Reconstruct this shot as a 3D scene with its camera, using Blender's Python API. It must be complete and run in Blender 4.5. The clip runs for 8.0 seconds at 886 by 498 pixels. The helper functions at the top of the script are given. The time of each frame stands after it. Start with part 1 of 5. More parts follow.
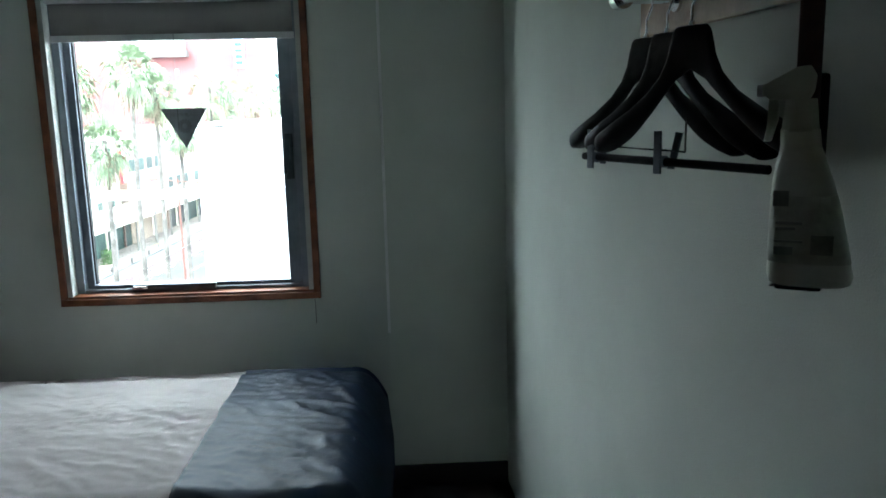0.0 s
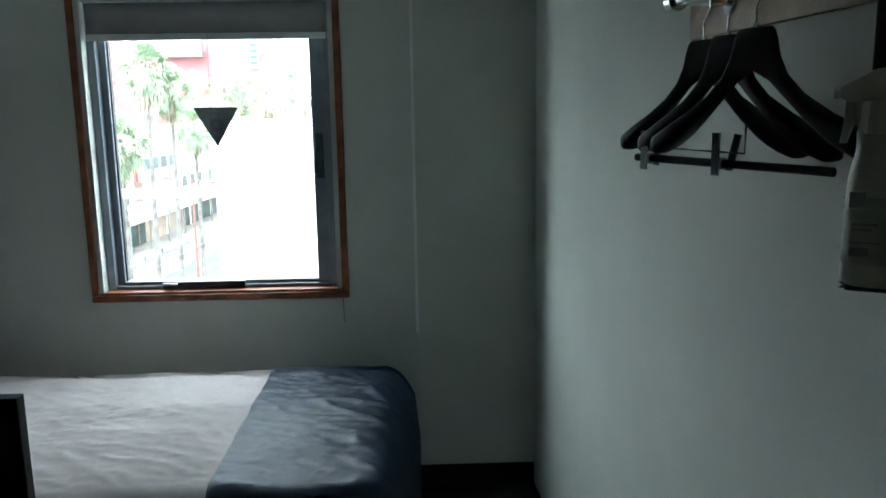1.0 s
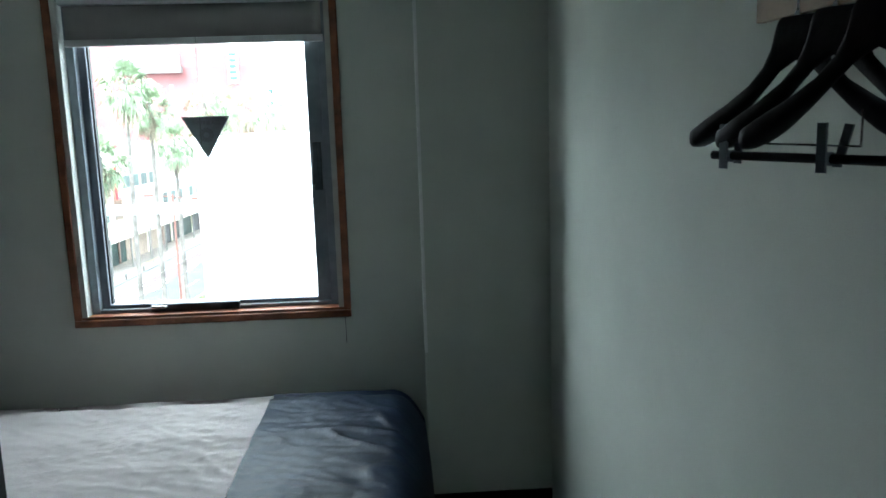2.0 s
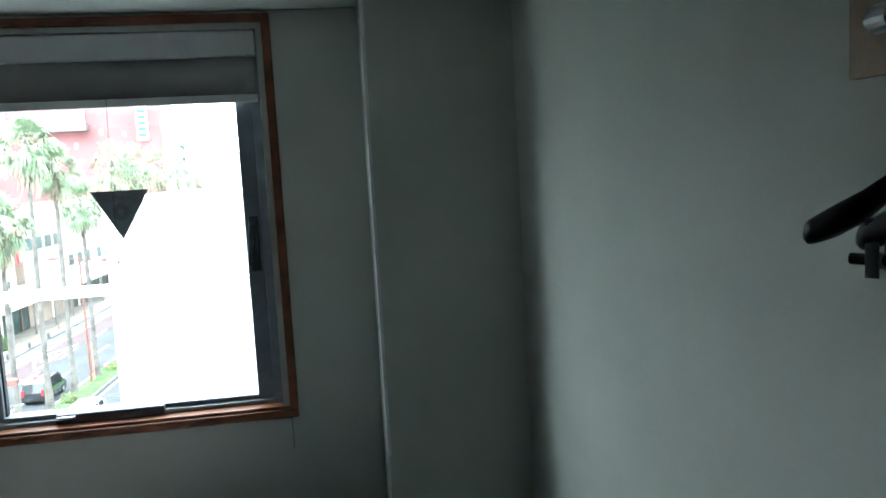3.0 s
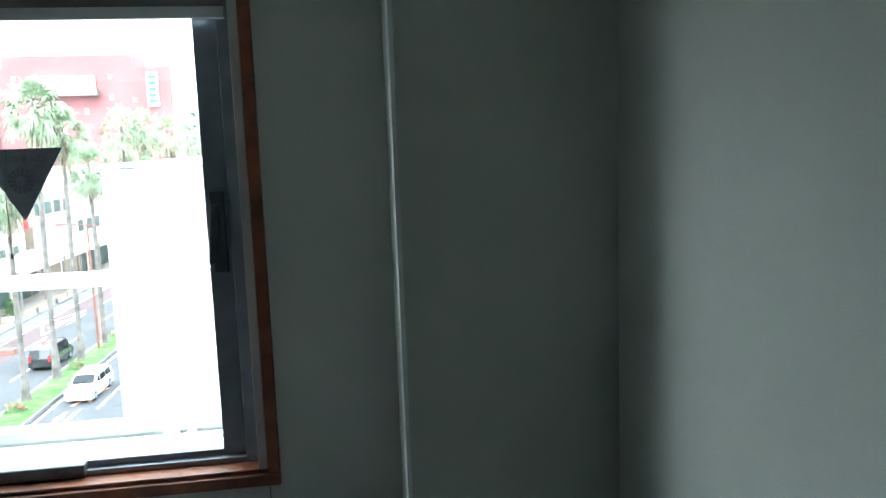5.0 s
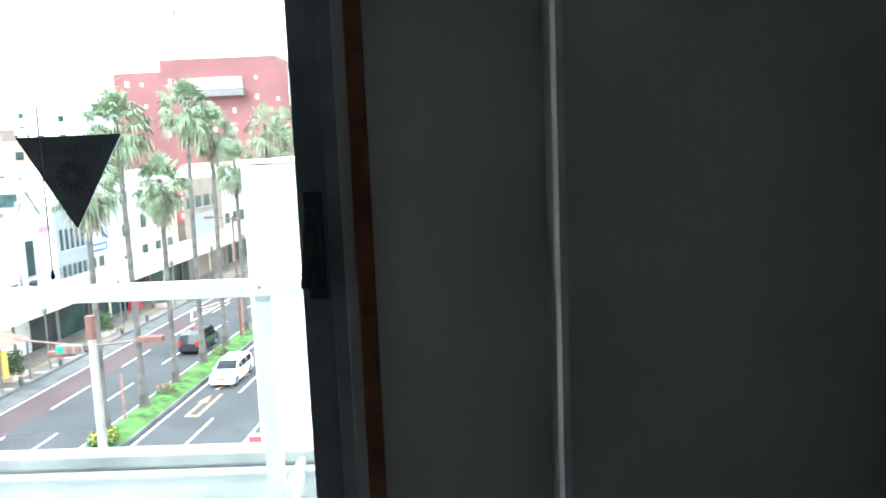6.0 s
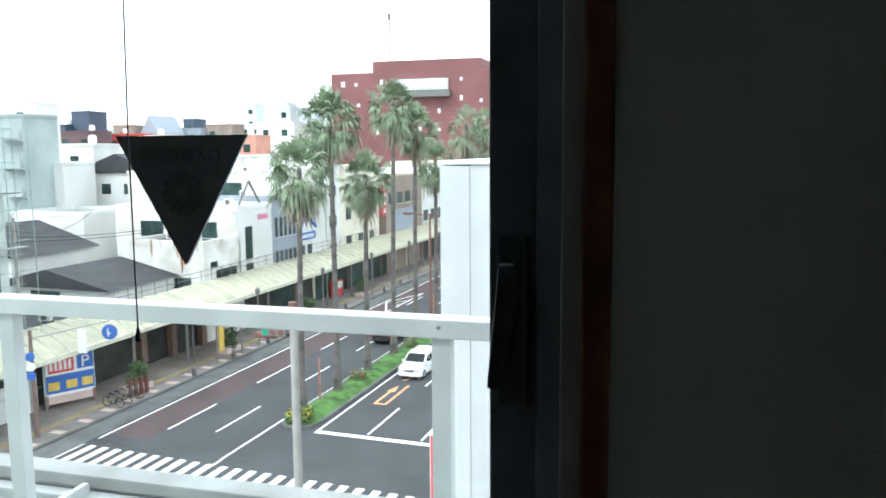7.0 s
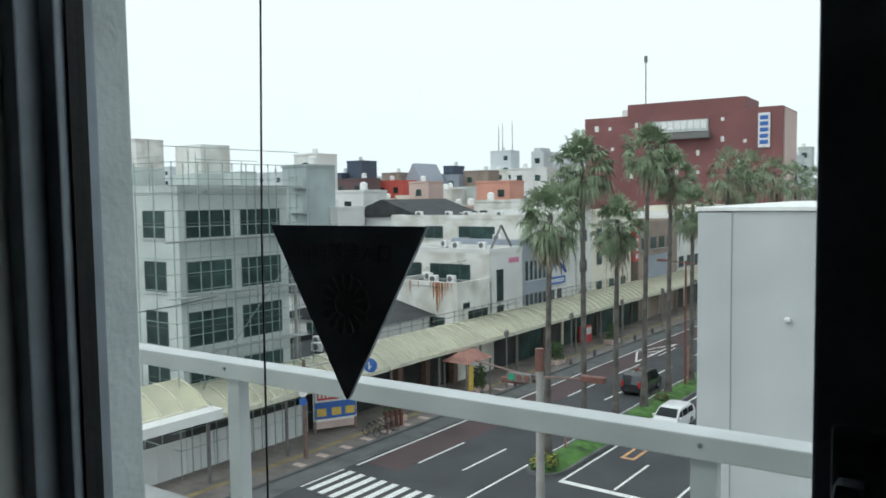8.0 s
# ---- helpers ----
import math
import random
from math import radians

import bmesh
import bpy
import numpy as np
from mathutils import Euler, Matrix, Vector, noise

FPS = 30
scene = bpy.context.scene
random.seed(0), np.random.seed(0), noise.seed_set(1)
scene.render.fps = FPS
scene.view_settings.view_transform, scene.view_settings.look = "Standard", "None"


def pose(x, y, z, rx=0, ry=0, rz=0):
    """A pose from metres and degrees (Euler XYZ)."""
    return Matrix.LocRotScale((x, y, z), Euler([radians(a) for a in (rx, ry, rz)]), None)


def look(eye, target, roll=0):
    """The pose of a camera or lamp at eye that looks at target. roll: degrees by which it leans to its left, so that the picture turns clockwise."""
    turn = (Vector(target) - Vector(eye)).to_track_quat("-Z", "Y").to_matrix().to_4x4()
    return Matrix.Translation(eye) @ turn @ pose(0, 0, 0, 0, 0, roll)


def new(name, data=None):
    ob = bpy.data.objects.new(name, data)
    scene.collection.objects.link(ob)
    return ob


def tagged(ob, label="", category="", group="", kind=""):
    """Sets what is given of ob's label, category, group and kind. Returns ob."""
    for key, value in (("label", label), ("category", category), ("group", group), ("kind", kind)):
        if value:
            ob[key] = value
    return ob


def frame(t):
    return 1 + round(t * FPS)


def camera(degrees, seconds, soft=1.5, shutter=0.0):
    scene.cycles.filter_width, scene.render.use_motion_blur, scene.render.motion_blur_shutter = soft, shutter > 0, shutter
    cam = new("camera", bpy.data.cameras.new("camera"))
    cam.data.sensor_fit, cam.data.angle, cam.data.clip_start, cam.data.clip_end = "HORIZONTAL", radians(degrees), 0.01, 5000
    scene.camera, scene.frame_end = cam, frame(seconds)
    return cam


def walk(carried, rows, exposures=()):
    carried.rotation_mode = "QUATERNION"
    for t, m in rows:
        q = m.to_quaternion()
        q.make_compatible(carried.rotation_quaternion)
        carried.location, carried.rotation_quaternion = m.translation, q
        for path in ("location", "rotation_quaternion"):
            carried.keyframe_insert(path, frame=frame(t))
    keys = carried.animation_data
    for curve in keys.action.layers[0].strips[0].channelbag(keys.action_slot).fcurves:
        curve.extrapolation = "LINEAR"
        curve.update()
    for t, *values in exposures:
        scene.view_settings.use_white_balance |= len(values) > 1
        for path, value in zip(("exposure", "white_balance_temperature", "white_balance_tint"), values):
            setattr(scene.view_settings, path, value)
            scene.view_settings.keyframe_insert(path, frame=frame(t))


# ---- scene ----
cam = camera(59.1, 8.0, soft=1.6, shutter=0.15)
PATH = [
    (0, (0.972, -3.55, 1.656), (1.059, -1.584, 1.3), -1.4),
    (0.5, (0.954, -3.524, 1.666), (1.05, -1.546, 1.389), -1.4),
    (1, (0.896, -3.558, 1.654), (0.954, -1.59, 1.303), -0.9),
    (1.5, (0.866, -3.494, 1.636), (0.912, -1.525, 1.293), -1.6),
    (1.7, (0.839, -3.451, 1.627), (0.913, -1.484, 1.275), -1.7),
    (2.8, (0.704, -2.997, 1.67), (0.879, -1.014, 1.484), -3.1),
    (3, (0.686, -2.934, 1.693), (0.998, -0.969, 1.489), -3.2),
    (3.5, (0.769, -2.68, 1.689), (1.093, -0.725, 1.423), -2.2),
    (4, (0.758, -2.501, 1.689), (1.209, -0.568, 1.441), -2.2),
    (5.5, (0.72, -1.729, 1.643), (0.858, 0.247, 1.365), -2.3),
    (6, (0.725, -1.46, 1.638), (0.678, 0.521, 1.369), -2.4),
    (6.5, (0.677, -1.181, 1.637), (0.326, 0.776, 1.423), -0.6),
    (7, (0.616, -0.918, 1.657), (0.086, 0.995, 1.407), -0.5),
    (7.5, (0.572, -0.726, 1.682), (-0.301, 1.064, 1.5), -1.8),
    (8, (0.506, -0.583, 1.706), (-0.602, 1.077, 1.575), -0.8),
]
EXPOSURES = [(0.0, 4.08, 5950, 5), (1.7, 4.08, 5950, 5), (3.0, 3.82, 5950, 4), (4.2, 3.75, 5950, 5), (5.4, 3.6, 6000, 6), (6.0, 2.95, 6050, 7), (6.6, 2.2, 6100, 9), (7.1, 1.72, 6200, 8), (7.6, 1.15, 6250, 8), (8.0, 0.55, 6350, 7)]
walk(cam, [(t, look(eye, target, roll)) for t, eye, target, roll in PATH], EXPOSURES)

# ---- world and light: an overcast day ----
world = bpy.data.worlds.new("overcast_sky")
scene.world = world
world.use_nodes = True
wn, wl = world.node_tree.nodes, world.node_tree.links
sky = wn.new("ShaderNodeTexSky")
sky.sky_type = 'NISHITA'
sky.sun_disc = False
sky.sun_elevation, sky.sun_rotation = radians(52), radians(215)
sky.air_density, sky.dust_density, sky.ozone_density = 1.6, 6.0, 1.0
grey = wn.new("ShaderNodeHueSaturation")
grey.inputs["Saturation"].default_value = 0.16
wl.new(sky.outputs["Color"], grey.inputs["Color"])
cloud = wn.new("ShaderNodeMix")
cloud.data_type = 'RGBA'
cloud.inputs["Factor"].default_value = 0.88
cloud.inputs["B"].default_value = (6.2, 6.65, 6.85, 1)
wl.new(grey.outputs["Color"], cloud.inputs["A"])
wl.new(cloud.outputs["Result"], wn["Background"].inputs["Color"])
wn["Background"].inputs["Strength"].default_value = 0.13
sun = new("sun", bpy.data.lights.new("sun", "SUN"))
sun.data.energy, sun.data.angle, sun.data.color = 0.6, radians(20), (1.0, 0.99, 0.97)
sun.matrix_world = look((-30, -40, 60), (0, 0, 0))


# ---- materials ----
def material(name, colour, rough=0.7, metal=0.0, vary=0.12, scale=6.0, bump=0.1, fine=80.0, spread=0.0, tint=None, coat=0.0):
    """A surface with stains at one scale, grain at another, and a fine relief; spread varies it from piece to piece."""
    m = bpy.data.materials.new(name)
    m.use_nodes = True
    n, l = m.node_tree.nodes, m.node_tree.links
    b = n["Principled BSDF"]
    b.inputs["Roughness"].default_value, b.inputs["Metallic"].default_value = rough, metal
    b.inputs["Coat Weight"].default_value = coat
    co = n.new("ShaderNodeTexCoord")
    big, small = n.new("ShaderNodeTexNoise"), n.new("ShaderNodeTexNoise")
    big.inputs["Scale"].default_value, big.inputs["Detail"].default_value = scale, 5
    small.inputs["Scale"].default_value, small.inputs["Detail"].default_value = fine, 3
    for t in (big, small):
        l.new(co.outputs["Object"], t.inputs["Vector"])
    mix = n.new("ShaderNodeMix")
    mix.data_type = 'RGBA'
    dark = tint or tuple(c * (1 - 2 * vary) for c in colour)
    light = tuple(min(1, c * (1 + vary)) for c in colour)
    mix.inputs["A"].default_value, mix.inputs["B"].default_value = (*dark, 1), (*light, 1)
    ramp = n.new("ShaderNodeMapRange")
    ramp.inputs["From Min"].default_value, ramp.inputs["From Max"].default_value = 0.3, 0.62
    l.new(big.outputs["Fac"], ramp.inputs["Value"])
    l.new(ramp.outputs["Result"], mix.inputs["Factor"])
    grain = n.new("ShaderNodeHueSaturation")
    gm = n.new("ShaderNodeMapRange")
    gm.inputs["To Min"].default_value, gm.inputs["To Max"].default_value = 1 - vary, 1 + vary
    l.new(small.outputs["Fac"], gm.inputs["Value"])
    l.new(gm.outputs["Result"], grain.inputs["Value"])
    l.new(mix.outputs["Result"], grain.inputs["Color"])
    out = grain.outputs["Color"]
    if spread:
        info, sp, pm = n.new("ShaderNodeObjectInfo"), n.new("ShaderNodeHueSaturation"), n.new("ShaderNodeMapRange")
        pm.inputs["To Min"].default_value, pm.inputs["To Max"].default_value = 1 - spread, 1 + spread
        l.new(info.outputs["Random"], pm.inputs["Value"])
        l.new(pm.outputs["Result"], sp.inputs["Value"])
        l.new(out, sp.inputs["Color"])
        out = sp.outputs["Color"]
    l.new(out, b.inputs["Base Color"])
    if bump:
        bp = n.new("ShaderNodeBump")
        bp.inputs["Strength"].default_value, bp.inputs["Distance"].default_value = bump, 0.01
        l.new(small.outputs["Fac"], bp.inputs["Height"])
        l.new(bp.outputs["Normal"], b.inputs["Normal"])
    return m


def glass_material(name, colour, rough=0.0):
    m = bpy.data.materials.new(name)
    m.use_nodes = True
    n, l = m.node_tree.nodes, m.node_tree.links
    n.remove(n["Principled BSDF"])
    t, g, mx, _ = n.new("ShaderNodeBsdfTransparent"), n.new("ShaderNodeBsdfGlossy"), n.new("ShaderNodeMixShader"), None
    t.inputs["Color"].default_value, g.inputs["Roughness"].default_value = (*colour, 1), rough
    mx.inputs["Fac"].default_value = 0.03
    l.new(t.outputs["BSDF"], mx.inputs[1])
    l.new(g.outputs["BSDF"], mx.inputs[2])
    l.new(mx.outputs["Shader"], n["Material Output"].inputs["Surface"])
    return m


M = {}
M["wallpaper"] = material("wallpaper", (0.645, 0.678, 0.61), 0.8, vary=0.04, scale=2.2, bump=0.16, fine=260)
M["ceiling"] = material("ceiling_paper", (0.6, 0.6, 0.57), 0.85, vary=0.03, scale=3, bump=0.2, fine=220)
# dark brown for the unseen walls, to hold down the room's fill light
M["low_bounce"] = material("dark_wood_panel", (0.09, 0.06, 0.045), 0.5, vary=0.2, scale=4)
M["carpet"] = material("carpet", (0.035, 0.034, 0.036), 0.95, vary=0.3, scale=9, bump=0.6, fine=400)
M["black_base"] = material("black_skirting", (0.018, 0.018, 0.018), 0.5, vary=0.2, scale=8)
M["brown_wood"] = material("red_brown_wood", (0.24, 0.085, 0.04), 0.45, vary=0.22, scale=14, bump=0.12, fine=120)
M["board_wood"] = material("light_brown_board", (0.3, 0.2, 0.115), 0.5, vary=0.15, scale=10, bump=0.1, fine=90)
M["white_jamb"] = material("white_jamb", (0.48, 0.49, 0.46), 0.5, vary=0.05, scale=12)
M["white_strip"] = material("white_plastic_strip", (0.85, 0.86, 0.84), 0.35, vary=0.03, scale=9, bump=0.03)
M["aluminium"] = material("grey_aluminium", (0.22, 0.25, 0.28), 0.42, 0.35, vary=0.08, scale=16, bump=0.05, fine=200)
M["dark_metal"] = material("dark_metal", (0.085, 0.1, 0.115), 0.4, 0.4, vary=0.15, scale=20)
M["chrome"] = material("chrome", (0.7, 0.7, 0.7), 0.15, 1.0, vary=0.04, scale=20, bump=0.02)
M["rough_paint"] = material("rough_grey_paint", (0.53, 0.57, 0.57), 0.75, vary=0.06, scale=9, bump=0.3, fine=60)
M["blind"] = material("roller_blind_cloth", (0.36, 0.35, 0.33), 0.9, vary=0.05, scale=5, bump=0.3, fine=500)
M["white_bar"] = material("white_painted_metal", (0.7, 0.71, 0.71), 0.4, vary=0.04, scale=9)
M["sticker"] = material("sticker_back", (0.29, 0.32, 0.345), 0.6, vary=0.12, scale=14, bump=0.02)
M["sticker_mark"] = material("sticker_mark", (0.215, 0.225, 0.24), 0.6, vary=0.1, scale=20)
M["cord"] = material("grey_cord", (0.1, 0.11, 0.1), 0.7, vary=0.2, scale=60)
M["bed_grey"] = material("grey_bed_cover", (0.86, 0.79, 0.78), 0.85, vary=0.05, scale=3, bump=0.25, fine=420)
M["bed_navy"] = material("navy_bed_runner", (0.03, 0.05, 0.09), 0.42, vary=0.1, scale=5, bump=0.15, fine=300)
M["bed_navy"].node_tree.nodes["Principled BSDF"].inputs["Specular IOR Level"].default_value = 0.28
M["black_plastic"] = material("black_plastic", (0.01, 0.01, 0.011), 0.5, vary=0.2, scale=15)
M["black_plastic"].node_tree.nodes["Principled BSDF"].inputs["Specular IOR Level"].default_value = 0.22
M["bottle"] = material("white_plastic", (0.76, 0.79, 0.7), 0.4, vary=0.05, scale=12)
M["bottle_label"] = material("green_label", (0.62, 0.66, 0.57), 0.5, vary=0.1, scale=20)
M["label_ink"] = material("label_ink", (0.38, 0.4, 0.37), 0.6, vary=0.1, scale=20)
M["brush_brown"] = material("dark_brown_strap", (0.06, 0.022, 0.014), 0.5, vary=0.2, scale=20)
M["pane"] = glass_material("window_pane", (0.95, 0.97, 0.97))
# outside
M["rail_white"] = material("white_rail_paint", (0.5, 0.52, 0.525), 0.4, vary=0.06, scale=6)
M["coping"] = material("grey_coping", (0.33, 0.34, 0.335), 0.6, vary=0.15, scale=4, bump=0.2)
M["asphalt"] = material("asphalt", (0.05, 0.053, 0.058), 0.85, vary=0.14, scale=0.25, bump=0.3, fine=12)
M["red_asphalt"] = material("red_brown_asphalt", (0.075, 0.05, 0.052), 0.85, vary=0.12, scale=0.3, bump=0.3, fine=12)
M["road_paint"] = material("road_paint", (0.72, 0.72, 0.7), 0.7, vary=0.08, scale=1.5, fine=10)
M["orange_paint"] = material("orange_road_paint", (0.62, 0.33, 0.16), 0.7, vary=0.1, scale=1.5, fine=10)
M["paving"] = material("paving", (0.21, 0.185, 0.175), 0.85, vary=0.16, scale=0.5, bump=0.2, fine=6)
M["yellow_paving"] = material("yellow_tactile", (0.29, 0.23, 0.12), 0.85, vary=0.16, scale=0.8, fine=6)
M["kerb"] = material("kerb_concrete", (0.115, 0.118, 0.118), 0.9, vary=0.16, scale=0.7, fine=8)
M["soil"] = material("town_ground", (0.22, 0.21, 0.2), 0.95, vary=0.2, scale=0.05, fine=1)
M["grass"] = material("grass", (0.06, 0.14, 0.03), 0.9, vary=0.3, scale=1.2, bump=0.5, fine=30)
M["leaf"] = material("palm_leaf", (0.18, 0.235, 0.14), 0.6, vary=0.3, scale=1.1, bump=0, fine=5)
M["dead_leaf"] = material("dead_palm_leaf", (0.27, 0.23, 0.17), 0.85, vary=0.25, scale=1.5, bump=0, fine=6)
M["trunk"] = material("palm_trunk", (0.115, 0.105, 0.095), 0.95, vary=0.25, scale=1.5, bump=0.5, fine=14)
M["shrub"] = material("shrub", (0.07, 0.12, 0.045), 0.8, vary=0.3, scale=3, bump=0, fine=20)
M["yellow_flower"] = material("yellow_flower", (0.55, 0.5, 0.06), 0.8, vary=0.25, scale=4, bump=0)
M["red_flower"] = material("red_flower", (0.5, 0.09, 0.1), 0.8, vary=0.25, scale=4, bump=0)
M["canopy"] = material("cream_canopy", (0.93, 0.915, 0.75), 0.4, vary=0.06, scale=0.6, spread=0.05, fine=4)
M["canopy_rib"] = material("canopy_rib", (0.6, 0.58, 0.47), 0.6, vary=0.1, scale=3)
M["post_grey"] = material("grey_post", (0.16, 0.155, 0.15), 0.6, vary=0.15, scale=3)
M["post_brown"] = material("brown_post", (0.17, 0.11, 0.095), 0.6, vary=0.15, scale=3)
M["pole"] = material("pole_concrete", (0.33, 0.32, 0.3), 0.75, vary=0.1, scale=1.5)
M["rust_brown"] = material("brown_lamp_paint", (0.15, 0.066, 0.052), 0.6, vary=0.15, scale=5)
M["render_white"] = material("white_render", (0.68, 0.68, 0.66), 0.85, vary=0.07, scale=0.3, fine=5)
M["render_dirty"] = material("stained_white_render", (0.66, 0.66, 0.63), 0.85, vary=0.1, scale=0.5, fine=4, tint=(0.45, 0.42, 0.37))
M["render_grey"] = material("pale_grey_render", (0.5, 0.545, 0.525), 0.85, vary=0.08, scale=0.4, fine=4)
M["render_cream"] = material("cream_render", (0.7, 0.66, 0.55), 0.85, vary=0.07, scale=0.3, fine=5)
M["render_blue"] = material("blue_grey_cladding", (0.3, 0.33, 0.38), 0.6, vary=0.07, scale=0.4, fine=5)
M["render_green"] = material("grey_green_wall", (0.36, 0.41, 0.41), 0.85, vary=0.1, scale=0.3, fine=4)
M["render_brown"] = material("brown_wall", (0.3, 0.24, 0.2), 0.85, vary=0.1, scale=0.3, fine=4)
M["render_pink"] = material("pink_wall", (0.55, 0.42, 0.38), 0.85, vary=0.08, scale=0.3, fine=4)
M["render_salmon"] = material("salmon_wall", (0.6, 0.3, 0.23), 0.85, vary=0.08, scale=0.3, fine=4)
M["render_red"] = material("red_wall", (0.55, 0.1, 0.08), 0.8, vary=0.08, scale=0.2, fine=3)
M["render_ochre"] = material("ochre_wall", (0.55, 0.4, 0.22), 0.85, vary=0.08, scale=0.2, fine=3)
# pale blue-grey that puts distance haze into the far walls' colour
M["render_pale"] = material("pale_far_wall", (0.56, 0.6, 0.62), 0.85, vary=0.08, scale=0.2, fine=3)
M["render_navy"] = material("navy_wall", (0.06, 0.08, 0.12), 0.7, vary=0.1, scale=0.2, fine=3)
M["render_maroon"] = material("maroon_wall", (0.13, 0.08, 0.085), 0.8, vary=0.1, scale=0.2, fine=3)
M["red_tile"] = material("red_brown_tile_cladding", (0.2, 0.078, 0.078), 0.7, vary=0.1, scale=0.12, fine=1.6)
M["cladding"] = material("white_metal_cladding", (0.46, 0.48, 0.485), 0.6, vary=0.06, scale=0.5, fine=3)
M["dark_roof"] = material("dark_roof_tiles", (0.034, 0.036, 0.04), 0.75, vary=0.2, scale=0.8, fine=6)
M["rust"] = material("rust_stain", (0.33, 0.13, 0.05), 0.9, vary=0.3, scale=1.2, fine=6)
M["win_glass"] = material("dark_window_glass", (0.032, 0.062, 0.058), 0.3, vary=0.3, scale=0.7, bump=0.0, spread=0.45)
M["win_glass"].node_tree.nodes["Principled BSDF"].inputs["Specular IOR Level"].default_value = 0.2
M["win_frame"] = material("window_frame_metal", (0.09, 0.11, 0.11), 0.5, vary=0.1, scale=3)
M["scaffold"] = material("scaffold_tube", (0.3, 0.38, 0.35), 0.5, 0.5, vary=0.15, scale=2)
M["hoarding"] = material("white_hoarding", (0.64, 0.66, 0.66), 0.6, vary=0.06, scale=0.6, spread=0.05)
# near black for shop fronts; also paints the shade of open ground floors
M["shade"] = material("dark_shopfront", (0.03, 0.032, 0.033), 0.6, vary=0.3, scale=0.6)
M["signal_green"] = material("green_lens", (0.02, 0.3, 0.16), 0.2, vary=0.05, scale=8, bump=0)
M["sign_blue"] = material("blue_sign", (0.04, 0.13, 0.42), 0.5, vary=0.06, scale=3)
M["sign_white"] = material("white_sign", (0.75, 0.75, 0.74), 0.5, vary=0.05, scale=3)
M["sign_red"] = material("red_sign", (0.58, 0.06, 0.07), 0.5, vary=0.08, scale=3)
M["sign_pink"] = material("pink_sign", (0.6, 0.2, 0.33), 0.5, vary=0.08, scale=3)
M["sign_yellow"] = material("yellow_sign", (0.65, 0.45, 0.1), 0.5, vary=0.08, scale=3)
M["terracotta"] = material("terracotta_roof", (0.3, 0.15, 0.12), 0.8, vary=0.15, scale=1.5, fine=9)
M["car_white"] = material("white_car_paint", (0.8, 0.81, 0.82), 0.25, vary=0.02, scale=2, bump=0, coat=0.8)
M["car_black"] = material("black_car_paint", (0.02, 0.022, 0.026), 0.22, vary=0.05, scale=2, bump=0, coat=0.8)
M["car_glass"] = material("car_glass", (0.03, 0.04, 0.045), 0.08, vary=0.05, scale=2, bump=0)
M["tyre"] = material("tyre", (0.02, 0.02, 0.02), 0.9, vary=0.2, scale=12)
M["lamp_glass"] = material("clear_lamp", (0.7, 0.7, 0.68), 0.15, vary=0.05, scale=8, bump=0)
M["red_lamp"] = material("red_lamp", (0.45, 0.03, 0.03), 0.2, vary=0.05, scale=8, bump=0)


# ---- builders ----
def box(bm, x0, x1, y0, y1, z0, z1):
    v = [bm.verts.new((x, y, z)) for z in (z0, z1) for y in (y0, y1) for x in (x0, x1)]
    for f in ((0, 2, 3, 1), (4, 5, 7, 6), (0, 1, 5, 4), (2, 6, 7, 3), (0, 4, 6, 2), (1, 3, 7, 5)):
        bm.faces.new([v[i] for i in f])
    return v


def tube(bm, a, b, r0, r1=None, n=10):
    a, b = Vector(a), Vector(b)
    r1 = r0 if r1 is None else r1
    q = (b - a).to_track_quat("Z", "Y")
    rings = []
    for p, r in ((a, r0), (b, r1)):
        rings.append([bm.verts.new(p + q @ Vector((r * math.cos(2 * math.pi * i / n), r * math.sin(2 * math.pi * i / n), 0))) for i in range(n)])
    for i in range(n):
        bm.faces.new((rings[0][i], rings[0][(i + 1) % n], rings[1][(i + 1) % n], rings[1][i]))
    bm.faces.new(rings[0][::-1])
    bm.faces.new(rings[1])


def path_tube(bm, pts, r, n=8):
    for a, b in zip(pts[:-1], pts[1:]):
        tube(bm, a, b, r, r, n)


def lathe(bm, profile, n=24, sx=1.0, sy=1.0):
    rings = [[bm.verts.new((r * sx * math.cos(2 * math.pi * i / n), r * sy * math.sin(2 * math.pi * i / n), z)) for i in range(n)] for r, z in profile]
    for a, b in zip(rings[:-1], rings[1:]):
        for i in range(n):
            bm.faces.new((a[i], a[(i + 1) % n], b[(i + 1) % n], b[i]))
    bm.faces.new(rings[0][::-1])
    bm.faces.new(rings[-1])


def prism(bm, outline, y0, y1):
    """An outline in x and z, drawn out from y0 to y1."""
    a = [bm.verts.new((x, y0, z)) for x, z in outline]
    b = [bm.verts.new((x, y1, z)) for x, z in outline]
    n = len(outline)
    bm.faces.new(a)
    bm.faces.new(b[::-1])
    for i in range(n):
        bm.faces.new((a[i], b[i], b[(i + 1) % n], a[(i + 1) % n]))


def part(name, bm, mat, parent=None, label="", smooth=False, bevel=0.0, m=None):
    if bevel:
        bmesh.ops.bevel(bm, geom=bm.edges[:], offset=bevel, segments=2, affect='EDGES', profile=0.6)
    bmesh.ops.recalc_face_normals(bm, faces=bm.faces)
    me = bpy.data.meshes.new(name)
    bm.to_mesh(me)
    bm.free()
    me.materials.append(M[mat])
    if smooth:
        for p in me.polygons:
            p.use_smooth = True
    ob = new(name, me)
    if parent:
        ob.parent = parent
    if m is not None:
        ob.matrix_basis = m
    if label:
        tagged(ob, label)
    return ob


